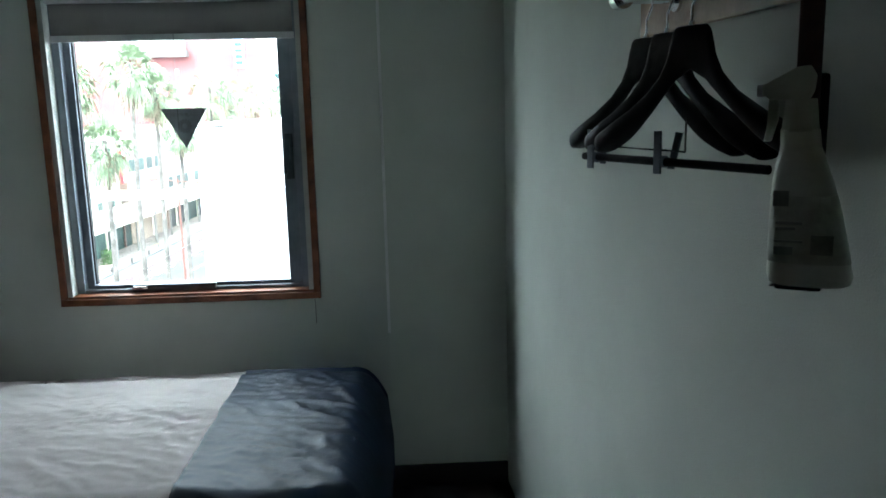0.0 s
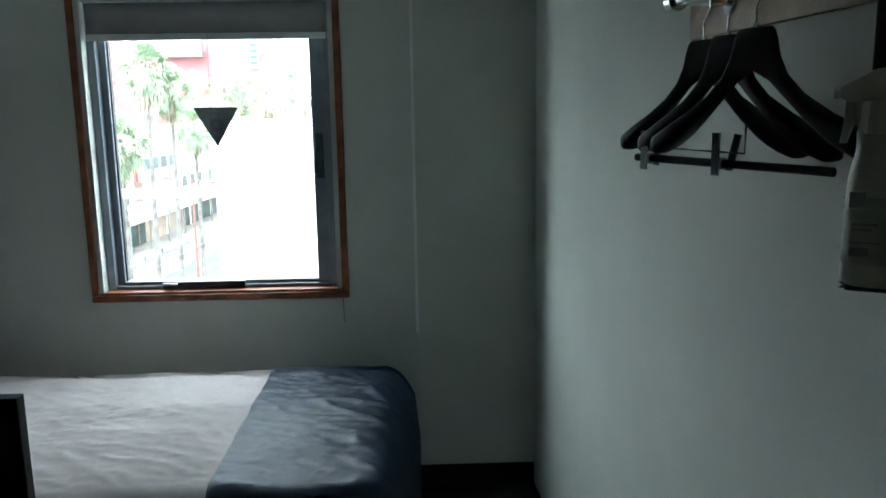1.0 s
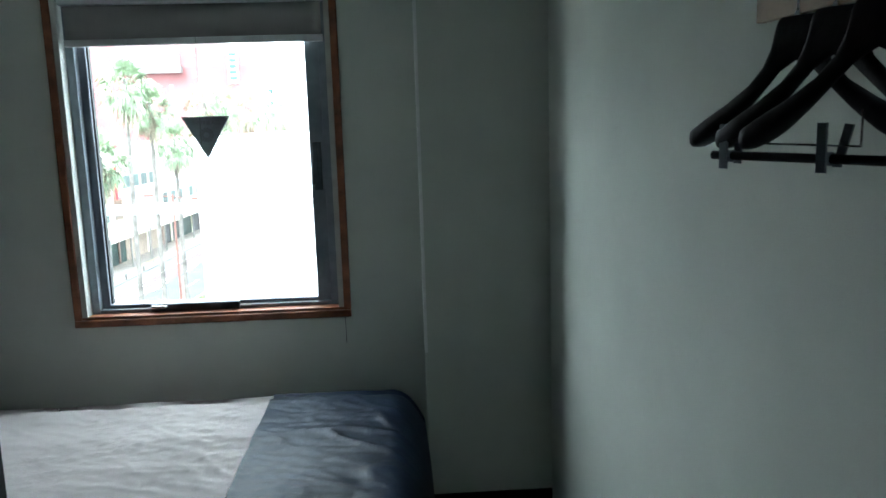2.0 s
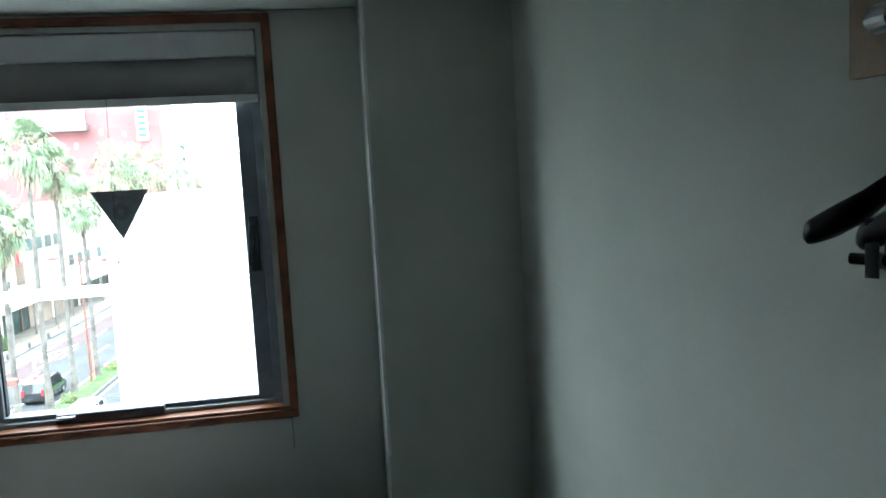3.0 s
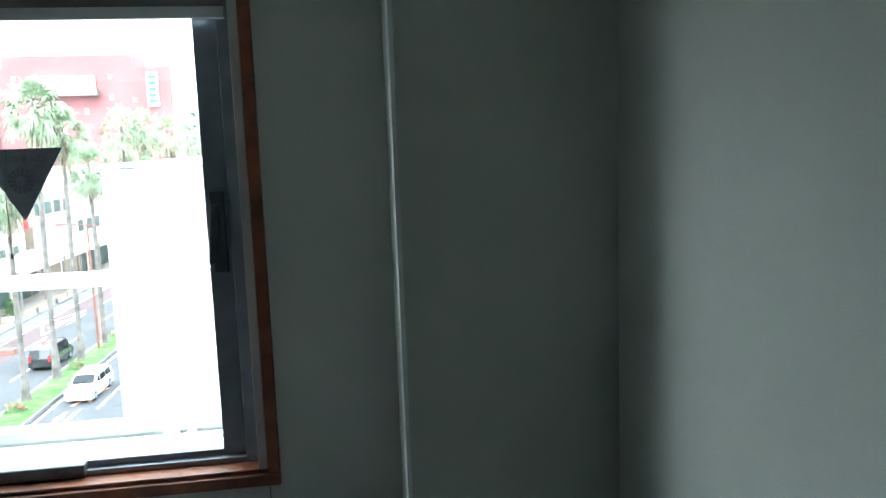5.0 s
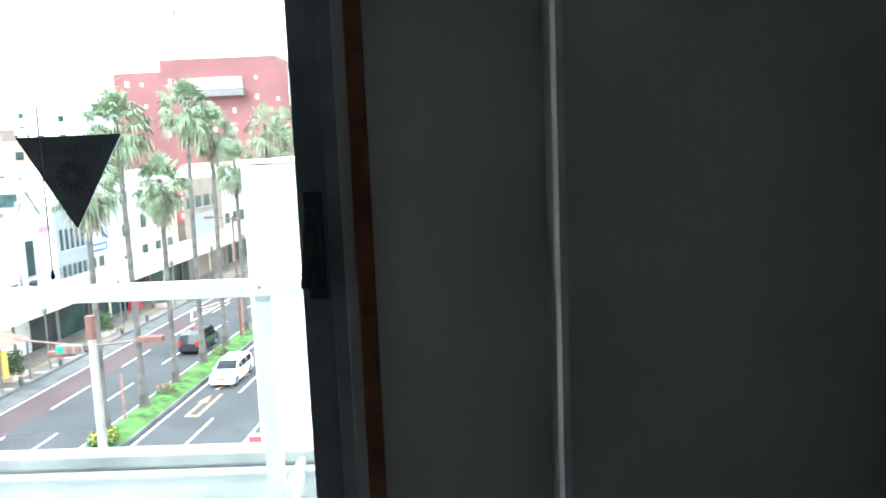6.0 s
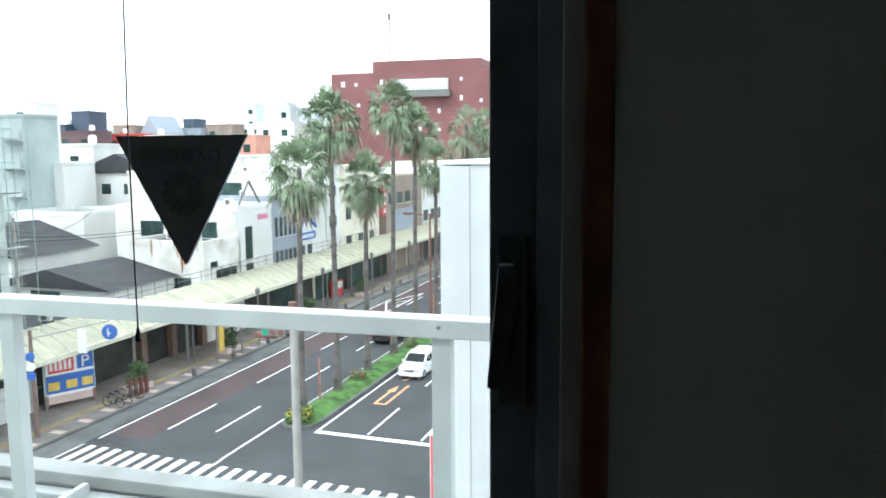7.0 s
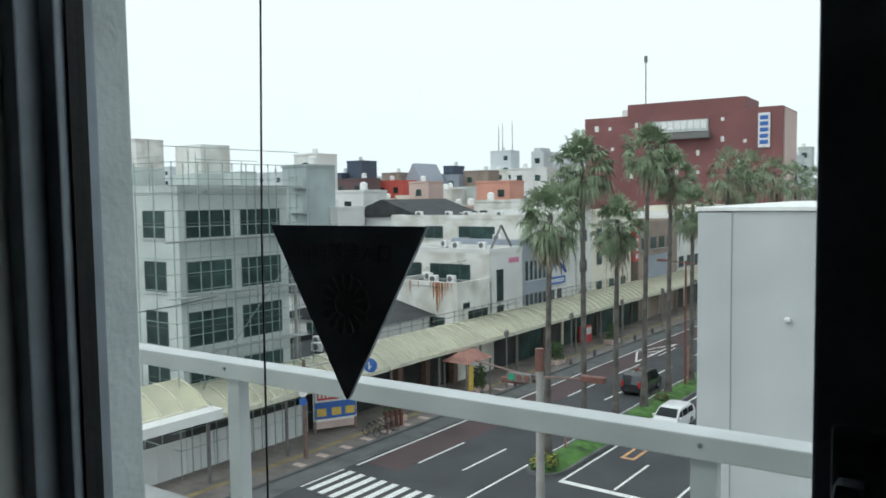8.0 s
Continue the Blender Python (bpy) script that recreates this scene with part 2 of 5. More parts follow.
def boxpart(name, dims, mat, parent=None, label="", bevel=0.0):
    bm = bmesh.new()
    box(bm, *dims)
    return part(name, bm, mat, parent, label, bevel=bevel)


def again(ob, parent, m):
    """Another piece on the same mesh."""
    c = bpy.data.objects.new(ob.name, ob.data)
    scene.collection.objects.link(c)
    c.parent, c.matrix_basis = parent, m
    return c


def thing(name, m, label, category, group="", kind=""):
    e = new(name)
    e.empty_display_size = 0.2
    e.matrix_basis = m
    return tagged(e, label, category, group, kind)


def structure(ob, label, category):
    return tagged(ob, label, category, kind="structure")


# the street's own frame: x across, y along it, z up from the road
STREET = pose(-30, 40, -15, 0, 0, -3.15) @ pose(30, 0, 0)


def street(u, v, z=0.0, turn=0.0):
    return STREET @ pose(u, v, z, 0, 0, turn)


# ---- the room ----
WY, RX = -0.1, 1.384           # inner face of the window wall, corner with the side wall
PX, PY = 0.875, -0.300            # the pilaster's edge and face
CEIL = 2.274
structure(boxpart("floor", (-2.6, 1.9, -5.2, 0.1, -0.12, 0), "carpet"), "dark carpet floor of the bedroom", "floor")
structure(boxpart("ceiling", (-2.6, 1.9, -5.2, 0.1, CEIL, CEIL + 0.12), "ceiling"), "plain pale papered ceiling", "ceiling")
bm = bmesh.new()
OX, OZ0, OZ1 = 0.535, 0.86, 2.225   # the window's opening
for d in ((-2.6, -OX, WY, 0.12, 0, CEIL), (OX, PX, WY, 0.12, 0, CEIL), (-OX, OX, WY, 0.12, 0, OZ0), (-OX, OX, WY, 0.12, OZ1, CEIL)):
    box(bm, *d)
structure(part("wall_north", bm, "wallpaper"), "pale grey textured wallpaper wall with the window", "wall")
pil = structure(boxpart("wall_pilaster", (PX, 1.9, PY, 0.12, 0, CEIL), "wallpaper"), "pale papered pilaster beside the window", "wall")
boxpart("corner_guard", (PX - 0.004, PX + 0.008, PY - 0.004, PY + 0.055, 0.71, CEIL - 0.002), "white_strip", pil, "white plastic corner strip", bevel=0.0012)
bm = bmesh.new()
v = box(bm, 0, 0.12, -5.0, 0, 0, CEIL)
structure(part("wall_east", bm, "wallpaper", m=pose(RX, PY, 0, 0, 0, 3.9)), "pale grey textured wallpaper side wall", "wall")
# unseen closing walls, added dark so less light bounces onto the papered wall
structure(boxpart("wall_west", (-2.72, -2.6, -5.2, 0.12, 0, CEIL), "low_bounce"), "unseen side wall, dark to cut bounced light", "wall")
structure(boxpart("wall_south", (-2.6, 1.9, -5.32, -5.2, 0, CEIL), "low_bounce"), "unseen back wall, dark to cut bounced light", "wall")
bm = bmesh.new()
box(bm, PX - 0.012, RX - 0.002, PY - 0.012, PY - 0.001, 0, 0.1)
box(bm, PX - 0.012, PX - 0.001, PY - 0.001, WY - 0.012, 0, 0.1)
box(bm, -2.59, PX - 0.012, WY - 0.012, WY - 0.001, 0, 0.1)
structure(part("baseboard", bm, "black_base"), "black skirting board along the walls", "baseboard")

# ---- the window ----
win = thing("window_1", pose(0, 0, 0), "grey aluminium window in a red-brown wooden frame", "window", kind="structure")
for nm, d in (("side_trim", (-0.571, -0.541, WY - 0.017, WY + 0.02, 0.858, 2.232)), ("side_trim", (0.541, 0.571, WY - 0.017, WY + 0.02, 0.858, 2.232)),
              ("bottom_trim", (-0.571, 0.571, WY - 0.019, WY + 0.02, 0.828, 0.858)), ("top_trim", (-0.571, 0.571, WY - 0.017, WY + 0.02, 2.232, 2.262))):
    boxpart(nm, d, "brown_wood", win, "red-brown varnished wood", bevel=0.004)
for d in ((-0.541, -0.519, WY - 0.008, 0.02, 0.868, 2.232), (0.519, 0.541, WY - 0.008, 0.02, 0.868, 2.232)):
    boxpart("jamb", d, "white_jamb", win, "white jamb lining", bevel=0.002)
boxpart("window_sill", (-0.541, 0.541, WY - 0.008, 0.01, 0.858, 0.87), "brown_wood", win, bevel=0.003)
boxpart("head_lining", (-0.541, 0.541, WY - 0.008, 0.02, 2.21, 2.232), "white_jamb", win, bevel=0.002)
for d in ((-0.519, -0.485, -0.055, 0.055, 0.87, 2.21), (0.485, 0.519, -0.055, 0.055, 0.87, 2.21), (-0.485, 0.485, -0.055, 0.055, 0.87, 0.886), (-0.485, 0.485, -0.055, 0.055, 2.19, 2.21)):
    boxpart("outer_frame", d, "aluminium", win, bevel=0.003)
for d in ((-0.534, -0.517, 0.056, 0.128, 0.862, 2.22), (0.517, 0.534, 0.056, 0.128, 0.862, 2.22), (-0.517, 0.517, 0.056, 0.128, 0.862, 0.876), (-0.517, 0.517, 0.056, 0.128, 2.2, 2.22)):
    boxpart("outer_reveal", d, "rough_paint", win, "rough grey painted concrete reveal", bevel=0.003)
sash = thing("sash", pose(0, 0, 0), "", "")
sash.parent = win
for d in ((-0.485, -0.453, -0.022, 0.018, 0.886, 2.19), (0.427, 0.485, -0.035, 0.02, 0.886, 2.19), (-0.453, 0.427, -0.035, 0.02, 0.886, 0.903), (-0.453, 0.427, -0.035, 0.02, 2.15, 2.19)):
    boxpart("sash_bar", d, "aluminium", sash, bevel=0.003)
boxpart("gasket", (-0.453, -0.447, -0.008, 0.016, 0.903, 2.15), "black_plastic", sash, "black rubber gasket")
pane = boxpart("pane", (-0.447, 0.427, 0.004, 0.008, 0.903, 2.15), "pane", sash, "clear glass")
pane.visible_shadow = False
bm = bmesh.new()
box(bm, -0.27, 0.098, -0.07, -0.036, 0.872, 0.906)
part("opener_bar", bm, "dark_metal", win, "dark metal opener", bevel=0.004)
bm = bmesh.new()
box(bm, -0.265, -0.2, -0.085, -0.07, 0.89, 0.902)
part("opener_lever", bm, "chrome", win, "bright lever", bevel=0.003)
bm = bmesh.new()
box(bm, 0.44, 0.474, -0.05, -0.036, 1.36, 1.56)
prism(bm, [(0.43, 1.385), (0.446, 1.385), (0.462, 1.47), (0.462, 1.53), (0.444, 1.53)], -0.068, -0.05)
part("latch", bm, "dark_metal", win, "dark latch with a lever", bevel=0.004)

# the triangle of the fire brigade's entrance, seen from behind
tri = thing("entrance_sticker", pose(0, 0, 1.68), "dark back of a triangular sticker on the window pane", "sticker")
bm = bmesh.new()
prism(bm, [(-0.1, 0), (0.1, 0), (0.003, -0.17), (0, -0.173), (-0.003, -0.17)], -0.0005, 0.003)
part("triangle", bm, "sticker", tri)
wr = bpy.data.curves.new("faded_lettering", "FONT")
wr.body, wr.size, wr.extrude, wr.align_x = "消防隊進入口", 0.0205, 0.0003, "CENTER"
wr.materials.append(M["sticker_mark"])
letters = new("faded_lettering", wr)
letters.parent, letters.matrix_basis = tri, pose(0, -0.001, -0.0335, 90, 0, 0)
tagged(letters, "faint dark characters showing through")
petal_bm = bmesh.new()
prism(petal_bm, [(0.012, -0.003), (0.029, -0.0045), (0.031, 0.0), (0.029, 0.0045), (0.012, 0.003)], -0.0014, -0.0006)
petal = part("emblem_petal", petal_bm, "sticker_mark", tri, m=pose(0, 0, -0.077))
for i in range(1, 14):
    again(petal, tri, pose(0, 0, -0.077, 0, 360 * i / 14, 0))

# roller blind and its cord
blind = thing("roller_blind", pose(0, -0.075, 2.0), "taupe roller blind drawn a little way down", "blind")
bm = bmesh.new()
box(bm, -0.515, 0.515, -0.028, 0.022, 0.12, 0.208)
part("head_box", bm, "white_bar", blind, "pale head box", bevel=0.008)
bm = bmesh.new()
N = 24
for i in range(N):
    x0, x1 = -0.505 + 1.01 * i / N, -0.505 + 1.01 * (i + 1) / N
    f = lambda x: 0.002 * math.sin(x * 9)
    vs = [bm.verts.new(p) for p in ((x0, f(x0), -0.01), (x1, f(x1), -0.01), (x1, f(x1), 0.13), (x0, f(x0), 0.13))]
    bm.faces.new(vs)
bmesh.ops.remove_doubles(bm, verts=bm.verts, dist=1e-5)
bmesh.ops.solidify(bm, geom=bm.faces[:], thickness=0.0012)
part("cloth", bm, "blind", blind, smooth=True)
bm = bmesh.new()
box(bm, -0.51, 0.51, -0.008, 0.008, -0.036, -0.008)
part("bottom_bar", bm, "white_bar", blind, "white metal bottom bar", bevel=0.004)
cordob = thing("pull_cord", pose(0.003, -0.112, 1.43), "thin dark pull cord with a small weight", "cord")
bm = bmesh.new()
path_tube(bm, [(0, 0, 0.012), (0.002, 0.0, 0.25), (0.006, 0.004, 0.5), (0.007, 0.01, 0.56)], 0.001, 6)
part("cord", bm, "cord", cordob)
bm = bmesh.new()
lathe(bm, [(0.0015, 0.014), (0.0022, 0.011), (0.0036, 0.005), (0.0038, 0.0), (0.002, -0.002)], 16)
part("weight", bm, "cord", cordob, smooth=True)
loose = thing("blind_thread", pose(0.545, -0.121, 0.716), "short dark thread hanging below the window frame", "cord")
bm = bmesh.new()
path_tube(bm, [(0, 0, 0.112), (0.001, 0, 0.05), (0.001, 0, 0.0)], 0.0014, 6)
part("thread", bm, "cord", loose)

# ---- the bed ----
BX, BY0, BY1, BZ = 0.86, -1.48, -0.33, 0.572
bed = thing("bed", pose(-0.3, -0.87, 0), "made bed with a pale grey cover and a navy foot runner", "bed")


def bed_cover(x0, x1, lift):
    """A padded cover over the mattress, with rounded edges and creases."""
    bm = bmesh.new()
    nx, ny = max(8, int((x1 - x0) / 0.014)), 130
    grid = []
    for i in range(nx + 1):
        row = []
        for j in range(ny + 1):
            x = x0 + (x1 - x0) * i / nx
            s = j / ny * 2 - 1
            half = (BY1 - BY0) / 2
            y = (BY0 + BY1) / 2 + half * max(-1, min(1, s * 1.28))
            drop = max(0, abs(s) * 1.28 - 1) / 0.28
            z = BZ - 0.50 * drop
            e = max(0, 1 - (half - abs(y - (BY0 + BY1) / 2)) / 0.09)
            if drop == 0:
                z -= 0.05 * e * e
            ex = max(0, 1 - (BX - x) / 0.13)
            z -= 0.13 * ex ** 2.2 if drop < 1 else 0
            w = noise.noise((x * 4, y * 6, lift)) * 0.008 + noise.noise((x * 5 + y * 6, y * 11, lift + 4)) * 0.004
            w += 0.007 * noise.noise((x * 2.2, y * 4, 3.1))
            ridge = 1 - abs(noise.noise((x * 3.1 + lift * 50, y * 9 + x * 7, 7.7)))
            w += (0.02 if lift else 0.007) * ridge ** 7 * (0.4 + noise.noise((x * 2, y * 3, 9.3)))
            ridge = 1 - abs(noise.noise((x * 7 - y * 3, y * 24 + x * 9, 2.2)))
            w += (0.006 if lift else 0.002) * ridge ** 9
            ridge = 1 - abs(noise.noise((x * 5 + y * 4, y * 34 - x * 14, 5.4)))
            w += (0.0012 if lift else 0.004) * ridge ** 6 * max(0.15, 0.5 + noise.noise((x * 3, y * 2, 6.1)))
            ridge = 1 - abs(noise.noise((x * 9 + y * 13, y * 15 - x * 6, 8.8)))
            w += (0.0008 if lift else 0.003) * ridge ** 8
            w *= (1 - 0.85 * min(1, ex * 1.6)) * (1 - 0.8 * min(1, e * 1.3))
            row.append(bm.verts.new((x + 0.3, y + 0.87 + (0.02 * noise.noise((x * 6, z * 3, 1)) if drop else 0), max(0.04, z + lift + w))))
        grid.append(row)
    for i in range(nx):
        for j in range(ny):
            bm.faces.new((grid[i][j], grid[i + 1][j], grid[i + 1][j + 1], grid[i][j + 1]))
    if x1 >= BX - 0.01:
        low = [bm.verts.new((v.co.x + 0.012, v.co.y, 0.05)) for v in grid[-1]]
        mid = [bm.verts.new((v.co.x + 0.02, v.co.y, max(0.05, v.co.z - 0.2))) for v in grid[-1]]
        for j in range(ny):
            bm.faces.new((grid[-1][j], mid[j], mid[j + 1], grid[-1][j + 1]))
            bm.faces.new((mid[j], low[j], low[j + 1], mid[j + 1]))
    bmesh.ops.solidify(bm, geom=bm.faces[:], thickness=0.006)
    return bm


boxpart("mattress_base", (-1.15, 1.13, -0.6, 0.6, 0.0, 0.36), "black_plastic", bed, "dark bed base")
part("cover", bed_cover(-1.5, 0.27, 0.0), "bed_grey", bed, "pale grey cotton cover", smooth=True)
part("runner", bed_cover(0.26, BX, 0.008), "bed_navy", bed, "creased navy satin runner", smooth=True)

# black cabinet and screen beside the bed
cab = thing("low_cabinet", pose(-0.672, -1.72, 0), "low black cabinet beside the bed", "cabinet")
boxpart("body", (-0.6, 0.42, -0.2, 0.2, 0.0, 0.4), "black_plastic", cab, bevel=0.004)
boxpart("door", (-0.59, -0.095, -0.218, -0.2, 0.03, 0.38), "black_plastic", cab, bevel=0.003)
boxpart("door", (-0.085, 0.41, -0.218, -0.2, 0.03, 0.38), "black_plastic", cab, bevel=0.003)
tv = thing("television", pose(-0.672, -1.52, 0.4), "black flat television on the low cabinet", "television")
boxpart("bezel", (-0.5, 0.478, -0.012, 0.03, 0.05, 0.51), "black_plastic", tv, bevel=0.004)
boxpart("screen", (-0.485, 0.462, -0.0145, -0.0125, 0.065, 0.495), "black_plastic", tv, "dark glossy screen")
boxpart("stand", (-0.18, 0.15, -0.18, 0.02, 0.0, 0.012), "black_plastic", tv, bevel=0.003)
boxpart("neck", (-0.05, 0.02, -0.01, 0.02, 0.012, 0.06), "black_plastic", tv)


# ---- things on the side wall ----
rail = thing("coat_rail", pose(1.403, -2.486, 1.844, 0, 0, 3.9), "chrome coat rail on a brown wooden board", "coat rail")
bm = bmesh.new()
tube(bm, (0, -0.9, 0), (0, 0.436, 0), 0.012, n=20)
part("tube", bm, "chrome", rail, smooth=False)
for y in (-0.86, 0.41):
    bm = bmesh.new()
    tube(bm, (0, y - 0.014, 0), (0, y + 0.014, 0), 0.019, n=18)
    tube(bm, (0, y, 0), (0.11, y, 0), 0.009, n=12)
    tube(bm, (0.102, y, 0), (0.11, y, 0), 0.024, n=18)
    part("bracket", bm, "chrome", rail)
bm = bmesh.new()
box(bm, 0.108, 0.1255, -1.0, 0.6, -0.055, 0.085)
part("board", bm, "board_wood", rail, "brown wooden board", bevel=0.003)


def smooth_line(points, a):
    """The height of a line through points at a, eased from point to point."""
    for (x0, z0), (x1, z1) in zip(points[:-1], points[1:]):
        if a <= x1:
            return z0 + (z1 - z0) * (a - x0) / (x1 - x0)
    return points[-1][1]


def hanger(x, y, z, turn, bar):
    """A broad black suit hanger: flat-topped neck, flared arms with thick rounded ends, a wire hook; one has a trouser bar with clips."""
    h = thing("coat_hanger", pose(x, y, z, 0, 0, turn), "broad black suit hanger with a chrome hook" + (" and trouser clip bar" if bar else ""), "hanger", "hangers on the coat rail")
    h.scale = (0.92, 0.92, 0.92)
    upper = [(0, 0), (0.032, -0.001), (0.037, -0.012), (0.044, -0.045), (0.058, -0.075), (0.085, -0.104), (0.13, -0.134), (0.18, -0.16), (0.212, -0.178), (0.22, -0.19)]
    lower = [(0, -0.07), (0.03, -0.086), (0.06, -0.112), (0.1, -0.148), (0.14, -0.18), (0.175, -0.2), (0.205, -0.211), (0.22, -0.206)]
    stops = (0, 0.016, 0.03, 0.034, 0.038, 0.044, 0.051, 0.058, 0.07, 0.085, 0.1, 0.115, 0.13, 0.145, 0.16, 0.18, 0.195, 0.206, 0.214, 0.219)
    bm = bmesh.new()
    rings, n = [], 16
    for cx in [-q for q in stops[:0:-1]] + list(stops):
        a = abs(cx)
        zu, zl = smooth_line(upper, a), smooth_line(lower, a)
        cz, hh = (zu + zl) / 2, (zu - zl) / 2
        th = 0.007 + 0.02 * min(1, max(0, a - 0.03) / 0.13) ** 1.2
        th *= 1 if a < 0.206 else max(0.3, 1 - (a - 0.206) / 0.02)
        cy = 0.3 * a * a + 0.0
        ring = []
        for k in range(n):
            q = 2 * math.pi * k / n
            c, d = math.cos(q), math.sin(q)
            ring.append(bm.verts.new((cx, cy + th * math.copysign(abs(c) ** 0.6, c), cz + hh * math.copysign(abs(d) ** 0.75, d))))
        rings.append(ring)
    for a, b in zip(rings[:-1], rings[1:]):
        for k in range(n):
            bm.faces.new((a[k], a[(k + 1) % n], b[(k + 1) % n], b[k]))
    bm.faces.new(rings[0])
    bm.faces.new(rings[-1][::-1])
    part("shoulder", bm, "black_plastic", h, smooth=True)
    bm = bmesh.new()
    path_tube(bm, [(0, 0, -0.01), (0, 0, 0.03), (0.014, 0, 0.055)] + [(0.0165 * math.cos(q), 0, 0.086 + 0.0165 * math.sin(q)) for q in [radians(d) for d in range(-50, 215, 18)]], 0.0021, 8)
    part("hook", bm, "chrome", h)
    bm = bmesh.new()
    tube(bm, (0, 0, -0.001), (0, 0, 0.006), 0.006, 0.004, 10)
    part("ferrule", bm, "chrome", h)
    if bar:
        bm = bmesh.new()
        path_tube(bm, [(-0.205, 0, -0.222), (-0.205, 0.012, -0.2), (0.05, 0, -0.203), (0.05, 0, -0.15)], 0.0018, 6)
        part("wire", bm, "chrome", h)
        bm = bmesh.new()
        tube(bm, (-0.222, 0, -0.221), (0.222, 0, -0.224), 0.0075, n=14)
        part("trouser_bar", bm, "black_plastic", h)
        for cx, tilt in ((-0.19, 0.0), (-0.005, 0.016)):
            bm = bmesh.new()
            box(bm, cx - 0.008, cx + 0.008, -0.013, -0.009, -0.243, -0.168)
            tube(bm, (cx - 0.01, 0, -0.222), (cx + 0.01, 0, -0.222), 0.0105, n=12)
            part("clip", bm, "aluminium", h, "grey metal clip")
            bm = bmesh.new()
            prism(bm, [(cx + 0.004, -0.235), (cx + 0.018, -0.235), (cx + 0.02 + tilt, -0.172), (cx + 0.006 + tilt, -0.17)], 0.009, 0.013)
            part("clip_jaw", bm, "dark_metal", h, "dark clip jaw")
    return h


hanger(1.385, -2.203, 1.765, -63.4, False)
hanger(1.391, -2.292, 1.765, -64.5, True)
hanger(1.397, -2.383, 1.767, -60.5, False)

bottle = thing("spray_bottle", pose(1.438, -2.678, 1.442, 0, 0, 151) @ Matrix.Diagonal((0.83, 0.83, 0.8, 1)), "white plastic trigger spray bottle with a pale label", "bottle")


def bottle_shell(rows, grow=0.0):
    """Rounded slices from front to back at each height."""
    bm = bmesh.new()
    n, rings = 28, []
    for front, back, deep, z in rows:
        c, w = (front + back) / 2, (front - back) / 2 + grow
        ring = []
        for k in range(n):
            q = 2 * math.pi * k / n
            x, y = math.cos(q), math.sin(q)
            ring.append(bm.verts.new((c + w * math.copysign(abs(x) ** 0.8, x), (deep + grow) * math.copysign(abs(y) ** 0.8, y), z)))
        rings.append(ring)
    for a, b in zip(rings[:-1], rings[1:]):
        for k in range(n):
            bm.faces.new((a[k], a[(k + 1) % n], b[(k + 1) % n], b[k]))
    bm.faces.new(rings[0][::-1])
    bm.faces.new(rings[-1])
    return bm


part("body", bottle_shell([(0.046, -0.046, 0.022, 0), (0.053, -0.053, 0.028, 0.004), (0.056, -0.056, 0.031, 0.014), (0.0555, -0.047, 0.031, 0.06), (0.055, -0.036, 0.03, 0.11), (0.054, -0.025, 0.028, 0.15), (0.051, -0.016, 0.026, 0.175), (0.0475, -0.011, 0.024, 0.19), (0.046, -0.007, 0.0225, 0.2), (0.047, -0.004, 0.021, 0.225)]), "bottle", bottle, smooth=True)
part("label", bottle_shell([(0.0555, -0.052, 0.031, 0.035), (0.0555, -0.047, 0.031, 0.06), (0.055, -0.036, 0.03, 0.11), (0.0545, -0.03, 0.029, 0.132)], 0.0006), "bottle_label", bottle, "pale green label", smooth=True)
for x0, x1, z, hgt in ((0.03, 0.05, 0.118, 0.022), (0.012, 0.045, 0.092, 0.004), (0.02, 0.045, 0.084, 0.004), (-0.028, 0.0, 0.05, 0.028), (0.022, 0.046, 0.048, 0.012), (0.01, 0.046, 0.066, 0.003)):
    boxpart("label_line", (x0, x1, 0.0302, 0.0322, z, z + hgt), "label_ink", bottle, "dark bar of writing")
bm = bmesh.new()
tube(bm, (0.0215, 0, 0.222), (0.022, 0, 0.268), 0.0245, 0.02, 22)
part("collar", bm, "bottle", bottle)
bm = bmesh.new()
prism(bm, [(0.012, 0.266), (0.05, 0.266), (0.064, 0.272), (0.072, 0.272), (0.072, 0.288), (0.062, 0.293), (0.03, 0.312), (0.012, 0.314), (0.004, 0.3), (0.006, 0.278)], -0.011, 0.011)
part("spray_head", bm, "bottle", bottle, bevel=0.003)
bm = bmesh.new()
tube(bm, (0.071, 0, 0.28), (0.079, 0, 0.28), 0.0095, 0.0085, 14)
part("nozzle", bm, "sign_white", bottle, "white nozzle")
bm = bmesh.new()
prism(bm, [(0.05, 0.268), (0.064, 0.268), (0.062, 0.24), (0.068, 0.208), (0.058, 0.208), (0.05, 0.238)], -0.0065, 0.0065)
part("trigger", bm, "bottle", bottle, bevel=0.002)
brush = thing("clothes_brush", pose(1.4215, -2.6205, 1.394, 0, 0, -28.9) @ Matrix.Diagonal((0.94, 0.94, 0.94, 1)), "dark clothes brush hung from the rail by a brown strap", "brush")
bm = bmesh.new()
box(bm, 0.002, 0.06, 0.004, 0.024, 0.03, 0.16)
part("brush_body", bm, "black_plastic", brush, bevel=0.006)
bm = bmesh.new()
rng = random.Random(3)
for k in range(70):
    z = 0.034 + 0.122 * k / 70
    tube(bm, (0.004, 0.012, z), (-0.002 - rng.uniform(0, 0.003), 0.01 + rng.uniform(-0.004, 0.004), z + rng.uniform(-0.002, 0.002)), 0.0012, 0.0005, 4)
part("bristles", bm, "black_plastic", brush, "short black bristles")
bm = bmesh.new()
box(bm, 0.035, 0.055, 0.006, 0.02, 0.155, 0.31)
part("handle", bm, "black_plastic", brush, bevel=0.005)
bm = bmesh.new()
